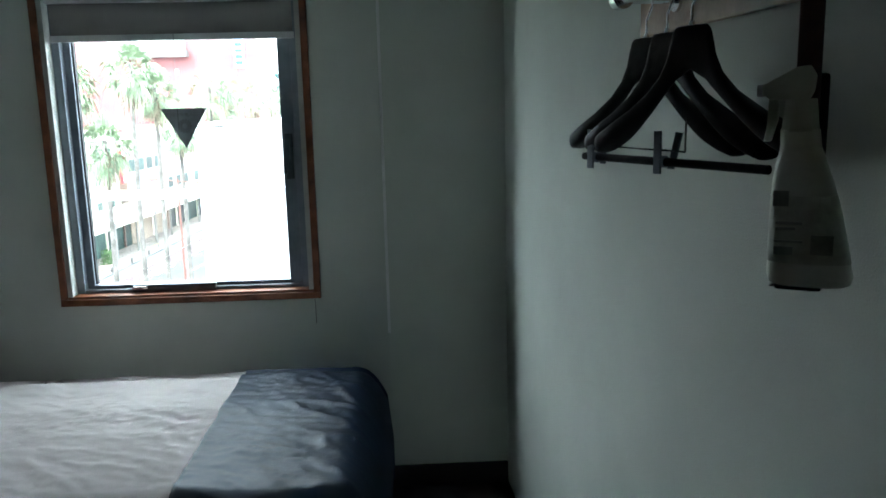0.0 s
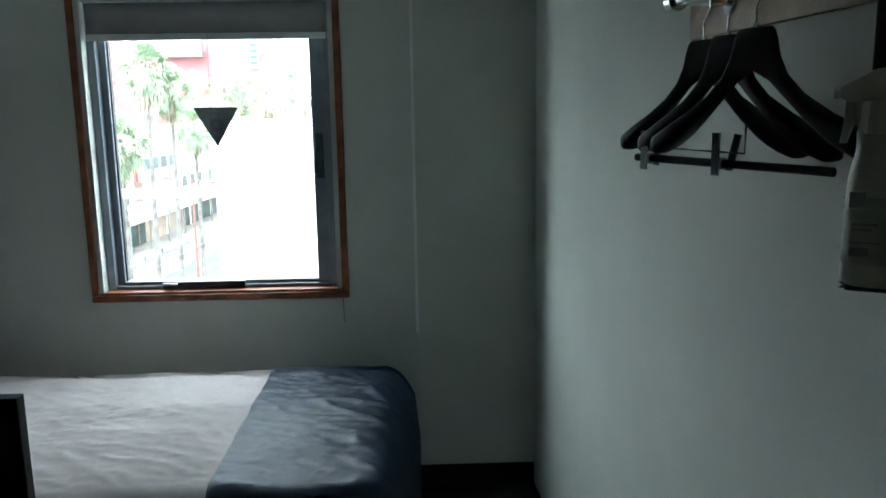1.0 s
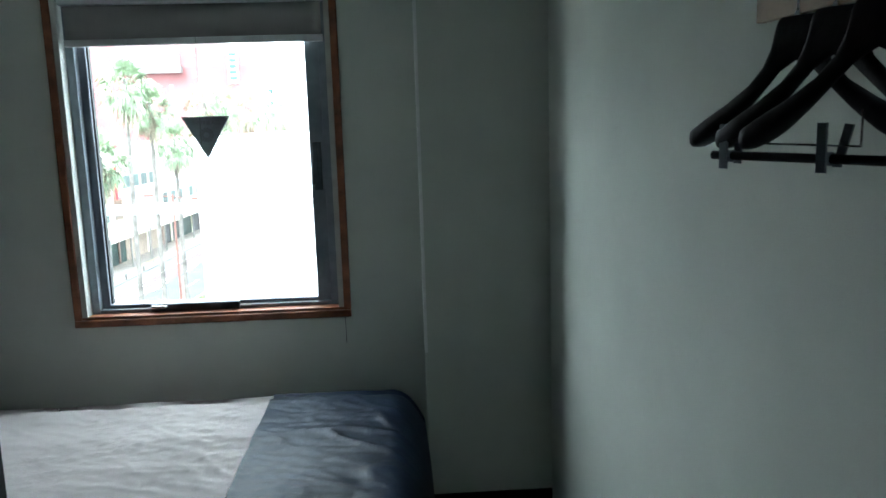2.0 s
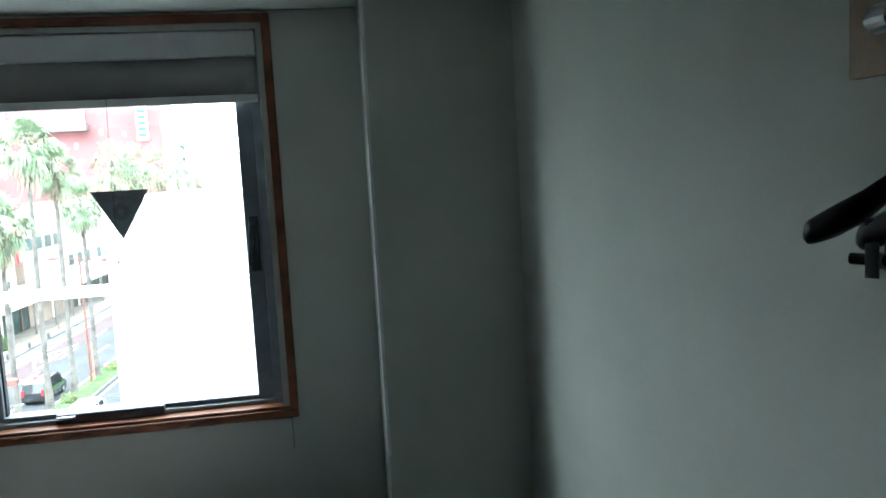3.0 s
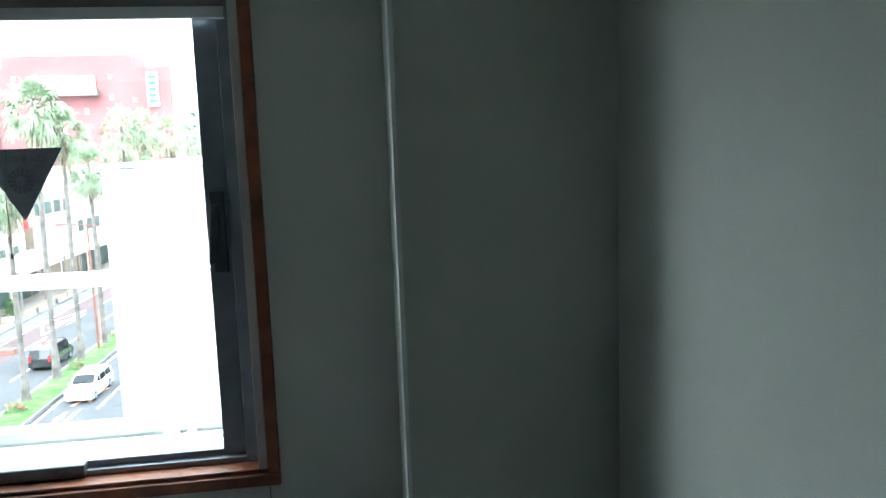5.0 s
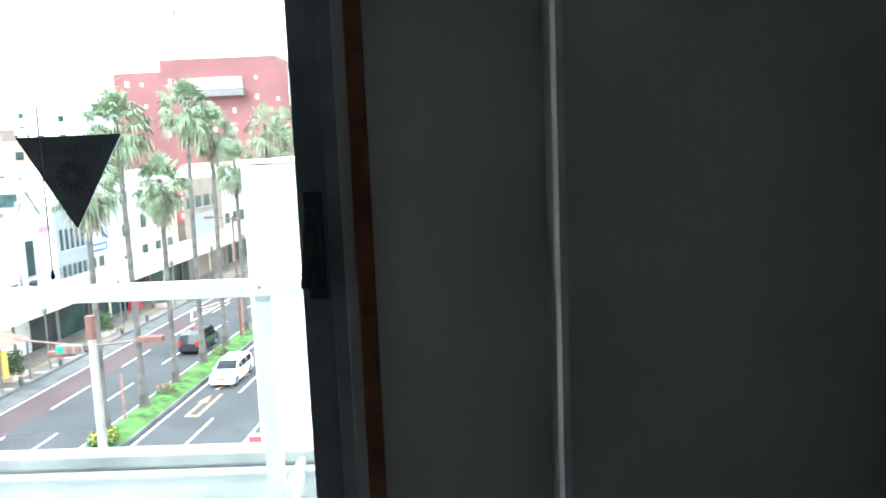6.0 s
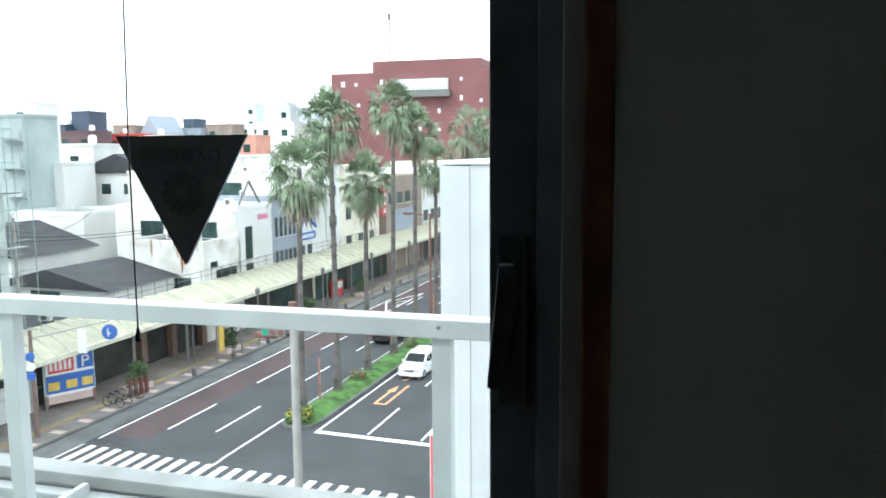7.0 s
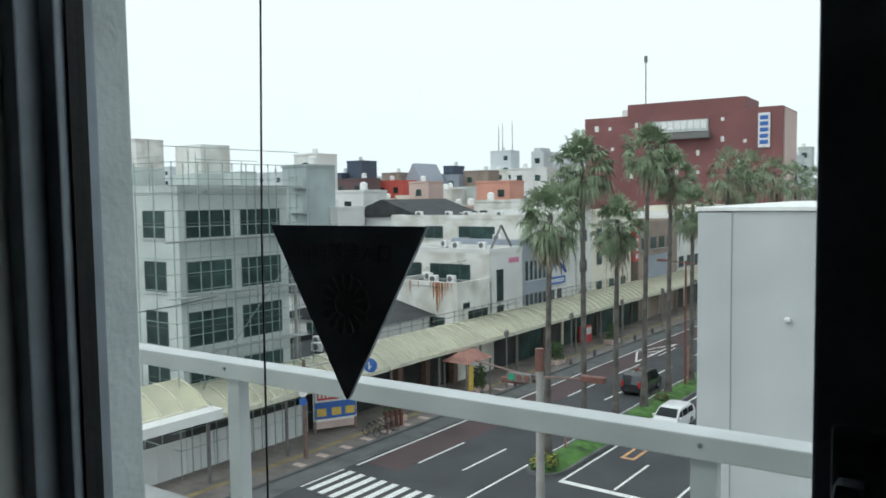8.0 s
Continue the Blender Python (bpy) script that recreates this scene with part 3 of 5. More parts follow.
box(bm, 0.016, 0.045, 0.0, 0.012, 0.25, 0.455)
part("strap", bm, "brush_brown", brush, "dark brown leather strap", bevel=0.004)
bm = bmesh.new()
path_tube(bm, [(0.03, 0.006, 0.45), (0.03, 0.0, 0.47), (0.025, -0.014, 0.498), (0.006, -0.026, 0.496), (-0.012, -0.036, 0.48)], 0.005, 8)
part("hook", bm, "black_plastic", brush, "black hook over the rail")

# ---- the balcony ----
bal = thing("balcony", pose(0, 0, 0), "narrow balcony with a low parapet and a white metal rail", "balcony", kind="structure")
boxpart("slab", (-4.5, 3.0, 0.12, 1.25, -0.1, 0.3), "coping", bal, "grey concrete slab")
boxpart("floor_sheet", (-4.5, 3.0, 0.13, 1.2, 0.3, 0.31), "rail_white", bal, "white balcony floor")
boxpart("parapet", (-4.5, 3.0, 1.25, 1.32, 0.3, 0.508), "rail_white", bal, "white parapet wall")
boxpart("coping", (-4.5, 3.0, 1.235, 1.335, 0.512, 0.556), "coping", bal, "grey weathered coping", bevel=0.006)
boxpart("front_panel", (-4.5, 3.0, 1.205, 1.225, 0.38, 0.488), "rail_white", bal, "white metal edge panel", bevel=0.004)
boxpart("panel_lip", (-4.5, 3.0, 1.185, 1.237, 0.491, 0.502), "rail_white", bal, "white metal lip", bevel=0.003)
boxpart("panel_foot", (-4.5, 3.0, 1.13, 1.237, 0.36, 0.396), "rail_white", bal, "white metal lower edge", bevel=0.004)
boxpart("hand_rail", (-4.5, 3.0, 0.957, 1.027, 1.18, 1.23), "rail_white", bal, "white painted hand rail", bevel=0.004)
post = boxpart("rail_post", (-0.026, 0.026, -0.02, 0.02, 0.46, 1.182), "rail_white", bal, bevel=0.003)
post.matrix_basis = pose(0.085, 0.99, 0)
bm = bmesh.new()
box(bm, 0.028, 0.05, -0.025, 0.225, 0.45, 0.54)
tube(bm, (0.039, -0.031, 0.515), (0.039, -0.024, 0.515), 0.007, n=10)
brk = part("post_bracket", bm, "rail_white", bal, bevel=0.0)
brk.matrix_basis = pose(0.085, 0.99, 0)
screw = bmesh.new()
tube(screw, (0, -0.037, 1.21), (0, -0.0335, 1.21), 0.005, n=10)
scr = part("rail_screw", screw, "aluminium", bal)
scr.matrix_basis = pose(0.083, 0.99, 0)
for x in (-1.287, -2.66, 1.455):
    again(post, bal, pose(x, 0.99, 0))
    again(brk, bal, pose(x, 0.99, 0))
    again(scr, bal, pose(x - 0.018, 0.99, 0))

# ---- the ground, road and pavements ----
structure(boxpart("ground", (-1500, 1500, -300, 3000, -15.6, -15.06), "soil"), "grey town ground reaching the horizon", "ground")
road = thing("road", STREET, "wet grey asphalt avenue with white lane lines", "road", kind="structure")
boxpart("asphalt", (-31.4, -9.0, -55, 420, -0.3, 0.0), "asphalt", road)
boxpart("bus_lane", (-30.6, -27.8, -3, 300, 0.0, 0.004), "red_asphalt", road, "red-brown surfaced lane")
boxpart("side_street", (-9.0, 60, -30, -8, -0.3, -0.004), "asphalt", road)
bm = bmesh.new()
box(bm, -0.075, 0.075, 0, 5, 0.004, 0.009)
dash = part("lane_dash", bm, "road_paint", road, m=pose(-27.72, -1.2, 0))
for u, v0 in ((-27.72, -1.2), (-24.65, -0.7), (-15.72, 1.6), (-12.35, 1.6)):
    for k in range(16):
        if k or u != -27.72:
            again(dash, road, pose(u, v0 + 10 * k, 0))
for nm, d in (("edge_line", (-30.75, -30.6, -3.7, 250, 0.004, 0.009)), ("edge_line", (-21.95, -21.8, -4.2, 250, 0.004, 0.009)), ("edge_line", (-18.95, -18.8, 1.35, 250, 0.004, 0.009)),
              ("stop_line", (-18.95, -9.2, 0.9, 1.35, 0.004, 0.009)), ("turn_line", (-21.9, -21.75, -5.2, -4.2, 0.004, 0.0088))):
    boxpart(nm, d, "road_paint", road, "white road paint")
bm = bmesh.new()
box(bm, -0.225, 0.225, -8.3, -4.65, 0.004, 0.009)
zebra = part("crossing_bar", bm, "road_paint", road, m=pose(-31.0, 0, 0))
for k in range(1, 25):
    again(zebra, road, pose(-31.0 + 0.9 * k, -0.035 * k, 0))
bm = bmesh.new()
for a, b in (((-17.7, 12.4), (-16.5, 16.2)), ((-17.6, 15.4), (-16.7, 13.0))):
    d = (Vector(b) - Vector(a)).normalized() * 0.13
    vs = [bm.verts.new((*p, 0.01)) for p in (Vector(a) + d.orthogonal(), Vector(b) + d.orthogonal(), Vector(b) - d.orthogonal(), Vector(a) - d.orthogonal())]
    bm.faces.new(vs)
part("cross_mark", bm, "orange_paint", road, "orange cross painted on the road")
bm = bmesh.new()
for d in ((-17.75, -17.55, 6.9, 9.9), (-17.0, -16.8, 6.9, 11.4), (-17.55, -17.0, 6.9, 7.2)):
    box(bm, d[0], d[1], d[2], d[3], 0.004, 0.009)
bm.faces.new([bm.verts.new((x, y, 0.0085)) for x, y in ((-17.95, 9.7), (-17.3, 9.7), (-17.55, 11.2))])
part("turn_arrow", bm, "orange_paint", road, "orange arrow painted on the road")

bm = bmesh.new()
for a, b in (((-30.4, 39.6), (-28.4, 34.6)), ((-28.4, 34.6), (-28.4, 46.0)), ((-30.4, 39.6), (-28.4, 46.0)), ((-29.6, 39.5), (-28.6, 41.2)), ((-29.2, 38.0), (-28.6, 39.2))):
    d = (Vector(b) - Vector(a)).normalized()
    d = Vector((-d.y, d.x)) * 0.1
    bm.faces.new([bm.verts.new((*p, 0.0095)) for p in (Vector(a) + d, Vector(b) + d, Vector(b) - d, Vector(a) - d)])
part("lane_hatching", bm, "road_paint", road, "white hatched lane marking")

pav = thing("pavement", STREET, "stone paved pavement with a concrete gutter", "pavement", kind="structure")
boxpart("paving", (-39.5, -32.85, -40, 250, -0.3, 0.15), "paving", pav)
boxpart("gutter", (-32.65, -30.9, -40, 250, -0.3, 0.03), "kerb", pav, "grey concrete gutter")
boxpart("kerb_stone", (-32.85, -32.65, -40, 250, -0.3, 0.17), "kerb", pav, "grey kerb", bevel=0.02)
boxpart("tactile_strip", (-34.9, -34.45, -40, 120, 0.15, 0.156), "yellow_paving", pav, "yellow tactile strip")
pav2 = thing("pavement", STREET, "paved pavement on the far side of the avenue", "pavement", kind="structure")
boxpart("paving", (-9.0, -3.5, -7.5, 250, -0.3, 0.15), "paving", pav2)
bm = bmesh.new()
box(bm, -0.45, 0.45, -0.25, 0.25, 0.15, 0.158)
slab = part("paving_slab", bm, "render_pink", pav, "pale stone slab", m=pose(-33.4, -6.0, 0.004))
for k in range(1, 14):
    again(slab, pav, pose(-33.4 - 0.1 * (k % 2), -6.0 + 2.1 * k, 0.004))
bm = bmesh.new()
box(bm, -3.2, 3.2, -0.016, 0.016, 0.15, 0.153)
joint = part("paving_joint", bm, "kerb", pav, m=pose(-36.1, -20, 0))
for k in range(1, 130):
    again(joint, pav, pose(-36.1, -20 + 0.7 * k, 0))
for k in range(8):
    boxpart("paving_joint", (-38.9 + 0.72 * k, -38.87 + 0.72 * k, -20, 71, 0.15, 0.1535), "kerb", pav)

# ---- the planted median ----
med = thing("median_strip", STREET, "planted median strip with clipped grass and a dark kerb", "median", kind="structure")
bm = bmesh.new()
outline = [(-21.6, 2.6), (-21.5, 1.5), (-21.0, 1.05), (-20.2, 1.0), (-19.5, 1.4), (-19.2, 2.4), (-19.2, 180), (-21.6, 180)]
a = [bm.verts.new((x, y, 0)) for x, y in outline]
b = [bm.verts.new((x, y, 0.2)) for x, y in outline]
bm.faces.new(b)
for i in range(len(a)):
    bm.faces.new((a[i], a[(i + 1) % len(a)], b[(i + 1) % len(b)], b[i]))
part("median_kerb", bm, "kerb", med, "dark concrete kerb")
bm = bmesh.new()
rng = random.Random(4)
rows = []
for j in range(330):
    v = 1.25 + 0.4 * j
    taper = min(1.0, 0.55 + 0.3 * j)
    row = []
    for i in range(9):
        s = i / 8 * 2 - 1
        u = -20.4 + 1.02 * taper * s
        row.append(bm.verts.new((u + rng.uniform(-0.03, 0.03), v + rng.uniform(-0.08, 0.08), 0.2 + (0.2 * (1 - s * s) + rng.uniform(0, 0.09) if abs(s) < 0.99 else 0))))
    rows.append(row)
for a, b in zip(rows[:-1], rows[1:]):
    for i in range(8):
        bm.faces.new((a[i], a[i + 1], b[i + 1], b[i]))
part("grass_bed", bm, "grass", med, "bright green clipped grass")


def clump(bm, c, r, n, rng, size):
    """Small leaves scattered through a lumpy volume."""
    for _ in range(n):
        d = Vector((rng.gauss(0, 1), rng.gauss(0, 1), rng.gauss(0, 0.7))).normalized() * r * rng.uniform(0.45, 1.0)
        p = Vector(c) + d
        p.z = max(p.z, 0.02)
        x = Vector((rng.uniform(-1, 1), rng.uniform(-1, 1), rng.uniform(-0.6, 0.6))).normalized() * size * rng.uniform(0.6, 1.3)
        y = x.orthogonal().normalized() * size * 0.45
        bm.faces.new([bm.verts.new(q) for q in (p - x, p + y, p + x, p - y)])


rng = random.Random(11)
for u, v, col, lab in ((-20.8, 1.7, "yellow_flower", "yellow"), (-20.0, 1.9, "yellow_flower", "yellow"), (-20.4, 2.6, "yellow_flower", "yellow"), (-20.5, 10.6, "red_flower", "red"), (-20.3, 20.5, "red_flower", "red"), (-20.3, 30.5, "red_flower", "red")):
    sh = thing("flowering_shrub", street(u, v, 0.25), "low green shrub with " + lab + " flowers", "shrub", "shrubs on the median")
    bm = bmesh.new()
    clump(bm, (0, 0, 0.3), 0.5 if lab == "yellow" else 0.75, 260, rng, 0.11)
    part("foliage", bm, "shrub", sh)
    bm = bmesh.new()
    clump(bm, (0, 0, 0.42), 0.45 if lab == "yellow" else 0.6, 90 if lab == "yellow" else 45, rng, 0.09)
    tagged(part("flowers", bm, col, sh), kind="stuff")


def palm(u, v, height, crown, seed, far=False):
    """A fan palm: slim ringed trunk, a crown of split fans and a skirt of dead ones."""
    rng = random.Random(seed)
    t = thing("palm_tree", street(u, v, 0.2), "tall slender fan palm with a shaggy grey-green crown", "palm tree", "palms along the avenue")
    bm = bmesh.new()
    lean = Vector((rng.uniform(-0.25, 0.25), rng.uniform(-0.3, 0.3), 0))
    rings, n, steps = [], 9, int(height / 0.35)
    for i in range(steps + 1):
        f = i / steps
        c = lean * f * f
        r = (0.2 + 0.16 * max(0, 1 - f * 7) + 0.02 * (i % 2)) * (1 - 0.3 * f)
        rings.append([bm.verts.new((c.x + r * math.cos(2 * math.pi * k / n), c.y + r * math.sin(2 * math.pi * k / n), f * height)) for k in range(n)])
    for a, b in zip(rings[:-1], rings[1:]):
        for k in range(n):
            bm.faces.new((a[k], a[(k + 1) % n], b[(k + 1) % n], b[k]))
    part("trunk", bm, "trunk", t)
    top = Vector((lean.x, lean.y, height))

    def fan(bm, az, el, stem, span, droop, blades, down=0.0):
        out = Vector((math.cos(az) * math.cos(el), math.sin(az) * math.cos(el), math.sin(el)))
        side = Vector((-math.sin(az), math.cos(az), 0))
        up = side.cross(out) * -1
        root = top - Vector((0, 0, down))
        base = root + out * stem * 0.3
        hub = root + out * stem + Vector((0, 0, -0.16 * stem))
        bm.faces.new([bm.verts.new(p) for p in (base + side * 0.025, base - side * 0.025, hub - side * 0.015, hub + side * 0.015)])
        roll = rng.uniform(-0.7, 0.7)
        s2 = side * math.cos(roll) + up * math.sin(roll)
        for k in range(blades):
            q = (k / (blades - 1) - 0.5) * radians(230) + rng.uniform(-0.08, 0.08)
            d = (out * math.cos(q) + s2 * math.sin(q)).normalized()
            w = (s2 * math.cos(q) - out * math.sin(q)) * span * 0.062
            ln = span * rng.uniform(0.75, 1.1) * (0.72 + 0.28 * math.cos(q))
            mid = hub + d * ln * 0.55
            tip = hub + d * ln * 0.94 + Vector((rng.uniform(-0.08, 0.08), rng.uniform(-0.08, 0.08), -droop * ln * rng.uniform(0.5, 1.3)))
            hv = bm.verts.new(hub)
            m1, m2 = bm.verts.new(mid + w), bm.verts.new(mid - w)
            bm.faces.new((hv, m1, m2))
            bm.faces.new((m1, bm.verts.new(tip), m2))
    bm = bmesh.new()
    leaves = 52 if far else 84
    for i in range(leaves):
        f = i / leaves
        fan(bm, i * 2.4 + rng.uniform(-0.4, 0.4), radians(86 - 140 * f ** 0.9 + rng.uniform(-12, 12)), crown * rng.uniform(0.3, 0.58), crown * rng.uniform(0.24, 0.37), 0.2 + 0.75 * f, 9 if far else 13, 0.5 * f)
    part("crown", bm, "leaf", t, "grey-green fan leaves")
    bm = bmesh.new()
    for i in range(20 if far else 34):
        fan(bm, i * 2.4 + 1.1, radians(-40 - rng.uniform(0, 45)), crown * rng.uniform(0.25, 0.5), crown * rng.uniform(0.24, 0.36), 0.9, 8, rng.uniform(0.1, 1.3))
    part("dead_skirt", bm, "dead_leaf", t, "hanging brown dead leaves")
    return t


for i, (v, h, c) in enumerate(((2.4, 15.0, 2.7), (7.3, 18.3, 2.8), (12.4, 14.3, 2.6), (17.5, 19.8, 2.6), (22.7, 18.2, 2.6), (28.0, 15.1, 2.6), (38.0, 18.6, 3.0), (41.5, 17.2, 3.0), (47.0, 19.0, 2.8), (55.0, 18.5, 3.0), (66.0, 18.0, 3.0), (78.0, 18.0, 3.0))):
    palm(-20.75 + 0.08 * math.sin(i * 3), v + 0.55, h + 0.5, c * 1.16, 20 + i, i > 5)
for u, v, h in ((-11.5, 48, 15.5), (-10.2, 55, 16.5), (-9.2, 62, 15.5), (-7.6, 70, 16.5)):
    tr = thing("street_tree", street(u, v, 0.1), "broad dark green street tree", "tree", "trees beyond the white building")
    rng = random.Random(int(v))
    bm = bmesh.new()
    tube(bm, (0, 0, 0), (0.2, 0, h * 0.5), 0.3, 0.18, 9)
    for k in range(6):
        tube(bm, (0.2, 0, h * (0.42 + 0.02 * k)), (2.6 * math.cos(k * 1.05), 2.6 * math.sin(k * 1.05), h * 0.75), 0.11, 0.04, 7)
    part("trunk", bm, "trunk", tr)
    bm = bmesh.new()
    for k in range(26):
        a, r = rng.uniform(0, 6.28), rng.uniform(0.3, 3.2)
        clump(bm, (r * math.cos(a), r * math.sin(a), h * rng.uniform(0.62, 0.95)), rng.uniform(0.7, 1.3), 60, rng, 0.24)
    part("crown", bm, "leaf", tr)


# ---- buildings ----
def windows(parent, face, a0, a1, z0, z1, at, mullions=1, transom=False):
    """One window on a face: east (facing the street) or south (facing the hotel); a dark recessed pane in a frame with a sill."""
    w, cx = a1 - a0, (a0 + a1) / 2
    m = pose(at, cx, z0, 0, 0, 90) if face == "east" else pose(cx, at, z0)
    h = z1 - z0
    bm = bmesh.new()
    t = 0.045
    for d in ((-w / 2, w / 2, 0, t), (-w / 2, w / 2, h - t, h)):
        box(bm, d[0], d[1], -0.05, 0.06, d[2], d[3])
    for x in [-w / 2, w / 2 - t] + [-w / 2 + w * k / (mullions + 1) - t / 2 for k in range(1, mullions + 1)]:
        box(bm, x, x + t, -0.045, 0.06, t, h - t)
    if transom:
        box(bm, -w / 2, w / 2, -0.04, 0.06, h * 0.52, h * 0.52 + 0.05)
    wo = part("window", bm, "win_frame", parent, m=m)
    boxpart("pane", (-w / 2 + 0.01, w / 2 - 0.01, -0.025, 0.03, 0.01, h - 0.01), "win_glass", wo, "dark glass")
    boxpart("sill", (-w / 2 - 0.08, w / 2 + 0.08, -0.12, 0.0, -0.08, -0.005), "render_grey", wo)
    return wo


def building(name, u0, u1, v0, v1, h, mat, label, roof="flat", roofmat="coping", category="building", m=None):
    """A house block with its parapet or pitched roof, standing in the street's frame."""
    e = thing(name, m or STREET, label, category)
    boxpart("wall", (u0, u1, v0, v1, -0.2, h), mat, e)
    if roof == "flat":
        bm = bmesh.new()
        t = 0.22
        for d in ((u0 - 0.05, u1 + 0.05, v0 - 0.05, v0 + t), (u0 - 0.05, u1 + 0.05, v1 - t, v1 + 0.05), (u0 - 0.05, u0 + t, v0 + t, v1 - t), (u1 - t, u1 + 0.05, v0 + t, v1 - t)):
            box(bm, d[0], d[1], d[2], d[3], h, h + 0.45)
        part("parapet", bm, mat, e)
        boxpart("roof", (u0 + t, u1 - t, v0 + t, v1 - t, h, h + 0.05), roofmat, e)
    else:
        bm = bmesh.new()
        o, c = 0.4, (u0 + u1) / 2
        prism(bm, [(u0 - o, h), (u1 + o, h), (c, h + roof)], v0 - o, v1 + o)
        part("roof", bm, roofmat, e)
    return e


F = -38.2   # line of the fronts
A = building("scaffolded_building", -56, F, -10.8, -2.2, 17.25, "render_grey", "pale grey office block wrapped in scaffolding", category="building")
for z0, z1 in ((14.45, 16.15), (11.1, 13.0), (7.75, 9.9), (4.7, 6.5)):
    for a0, a1 in ((-10.3, -7.0), (-6.2, -2.9)):
        windows(A, "east", a0, a1, z0, z1, F, 1, True)
    for a0, a1 in ((-41.9, -39.6), (-45.8, -43.2), (-50, -47)):
        windows(A, "south", a0, a1, z0, z1, -10.8, 1, True)
boxpart("roof_house", (-47.0, -44.0, -4.8, -2.3, 17.25, 20.7), "render_dirty", A, "concrete stair house on the roof")
for u0, u1, v0, v1, z1 in ((-54, -49, -9.5, -6.5, 18.9), (-47.5, -44.5, -9.8, -7.4, 19.0), (-43.5, -40.5, -7.6, -5.6, 18.5), (-43, -40.5, -4.2, -2.8, 18.7)):
    boxpart("roof_plant", (u0, u1, v0, v1, 17.25, z1), "render_grey", A, "low grey plant housing")
# solid dark box: its colour stands for shade in the open ground floor
boxpart("brown_base", (-56, F + 0.25, -11, -2, 0, 4.6), "shade", A, "dark ground floor, shade of its opening painted in")
sc = thing("scaffold", STREET, "grey-green tubular scaffolding round a building", "scaffold")
bm = bmesh.new()
tube(bm, (0, 0, 0), (0, 0, 18.9), 0.032, n=6)
up = part("upright", bm, "scaffold", sc, m=pose(F + 1.1, -11.9, 0.15))
bm = bmesh.new()
tube(bm, (0, 0, 0), (0, 10.6, 0), 0.024, n=6)
led = part("ledger", bm, "scaffold", sc, m=pose(F + 1.1, -12.0, 1.9))
bm = bmesh.new()
tube(bm, (0, 0, 0), (-15, 0, 0), 0.024, n=6)
led2 = part("ledger", bm, "scaffold", sc, m=pose(F + 1.1, -11.9, 1.9))
bm = bmesh.new()
tube(bm, (0, 0, 0), (0, 1.8, 1.75), 0.03, n=6)
brace = part("brace", bm, "scaffold", sc, m=pose(F + 1.05, -11.9, 3.7))
for k in range(1, 7):
    again(up, sc, pose(F + 1.1, -11.9 + 1.8 * k, 0.15))
    again(up, sc, pose(F + 0.35, -11.9 + 1.8 * k - 0.5, 0.15))
for k in range(1, 8):
    again(up, sc, pose(F + 1.1 - 1.9 * k, -11.9, 0.15))
for k in range(1, 20):
    again(led, sc, pose(F + 1.1 - 0.7 * (k % 2), -12.0, 1.9 + 0.95 * k))
    if k % 2 == 0:
        again(led2, sc, pose(F + 1.1, -11.9, 1.9 + 0.95 * k))
for k in range(1, 11):
    again(brace, sc, pose(F + 1.05, -11.9 + 1.8 * (k % 6), 3.7 + 1.8 * (k % 6)))
bm = bmesh.new()
box(bm, -0.5, 0.1, 0, 10.6, 0, 0.05)
deck = part("walk_deck", bm, "coping", sc, m=pose(F + 0.85, -12, 3.8))
for z in (7.4, 10.9, 14.3, 17.6):
    again(deck, sc, pose(F + 0.85, -12, z))
bm = bmesh.new()
tube(bm, (0, 0, 0), (0, 0, 3.2), 0.026, n=6)
mast = part("roof_upright", bm, "scaffold", sc, m=pose(-40.4, -11.2, 17.3))
for k, (u, v) in enumerate(((-43.2, -11.4), (-46.0, -11.2), (-40.2, -8.0), (-41.4, -6.4), (-40.2, -4.4), (-41.6, -3.2), (-39.0, -9.4))):
    again(mast, sc, pose(u, v, 17.3) @ Matrix.Diagonal((1, 1, 0.55 + 0.12 * (k % 4), 1)))
for z in (18.6, 19.4):
    for p, q in (((-39.0, -11.3), (-47.0, -11.3)), ((-40.3, -8.0), (-40.3, -3.0))):
        bm = bmesh.new()
        tube(bm, (*p, z), (*q, z), 0.022, n=6)
        part("roof_ledger", bm, "scaffold", sc)
hd = thing("site_hoarding", STREET, "white panelled site hoarding along the pavement", "hoarding")
bm = bmesh.new()
box(bm, -0.03, 0.03, 0, 0.96, 0.15, 2.35)
box(bm, 0.03, 0.05, 0.0, 0.03, 0.15, 2.35)
hp = part("panel", bm, "hoarding", hd, m=pose(-37.9, -22, 0))
for k in range(1, 21):
    again(hp, hd, pose(-37.9, -22 + 1.0 * k, 0))

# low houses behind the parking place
# closed block; dark walls paint the shade inside the open parking front
Pk = building("parking_building", -47, F - 0.3, -1, 17.3, 4.6, "shade", "low parking building, its open front painted as dark shade", roofmat="dark_roof")
boxpart("fascia", (F - 0.25, F + 0.1, -1, 17.3, 3.7, 4.8), "render_dirty", Pk, "pale fascia")
for pv in (9.0, 12.6, 16.6):
    boxpart("front_pier", (F - 0.25, F + 0.3, pv, pv + 0.6, 0, 3.7), "post_brown", Pk)
hs = building("tiled_house", -53, -41, 9.5, 17.2, 6.0, "render_white", "white house under a dark tiled roof", 1.5, "dark_roof", "house")
windows(hs, "south", -49, -46, 4.7, 5.7, 9.5)
hs2 = building("tiled_house", -66, -52, 11, 20, 8.0, "render_white", "white house under a dark tiled roof", 2.3, "dark_roof", "house")
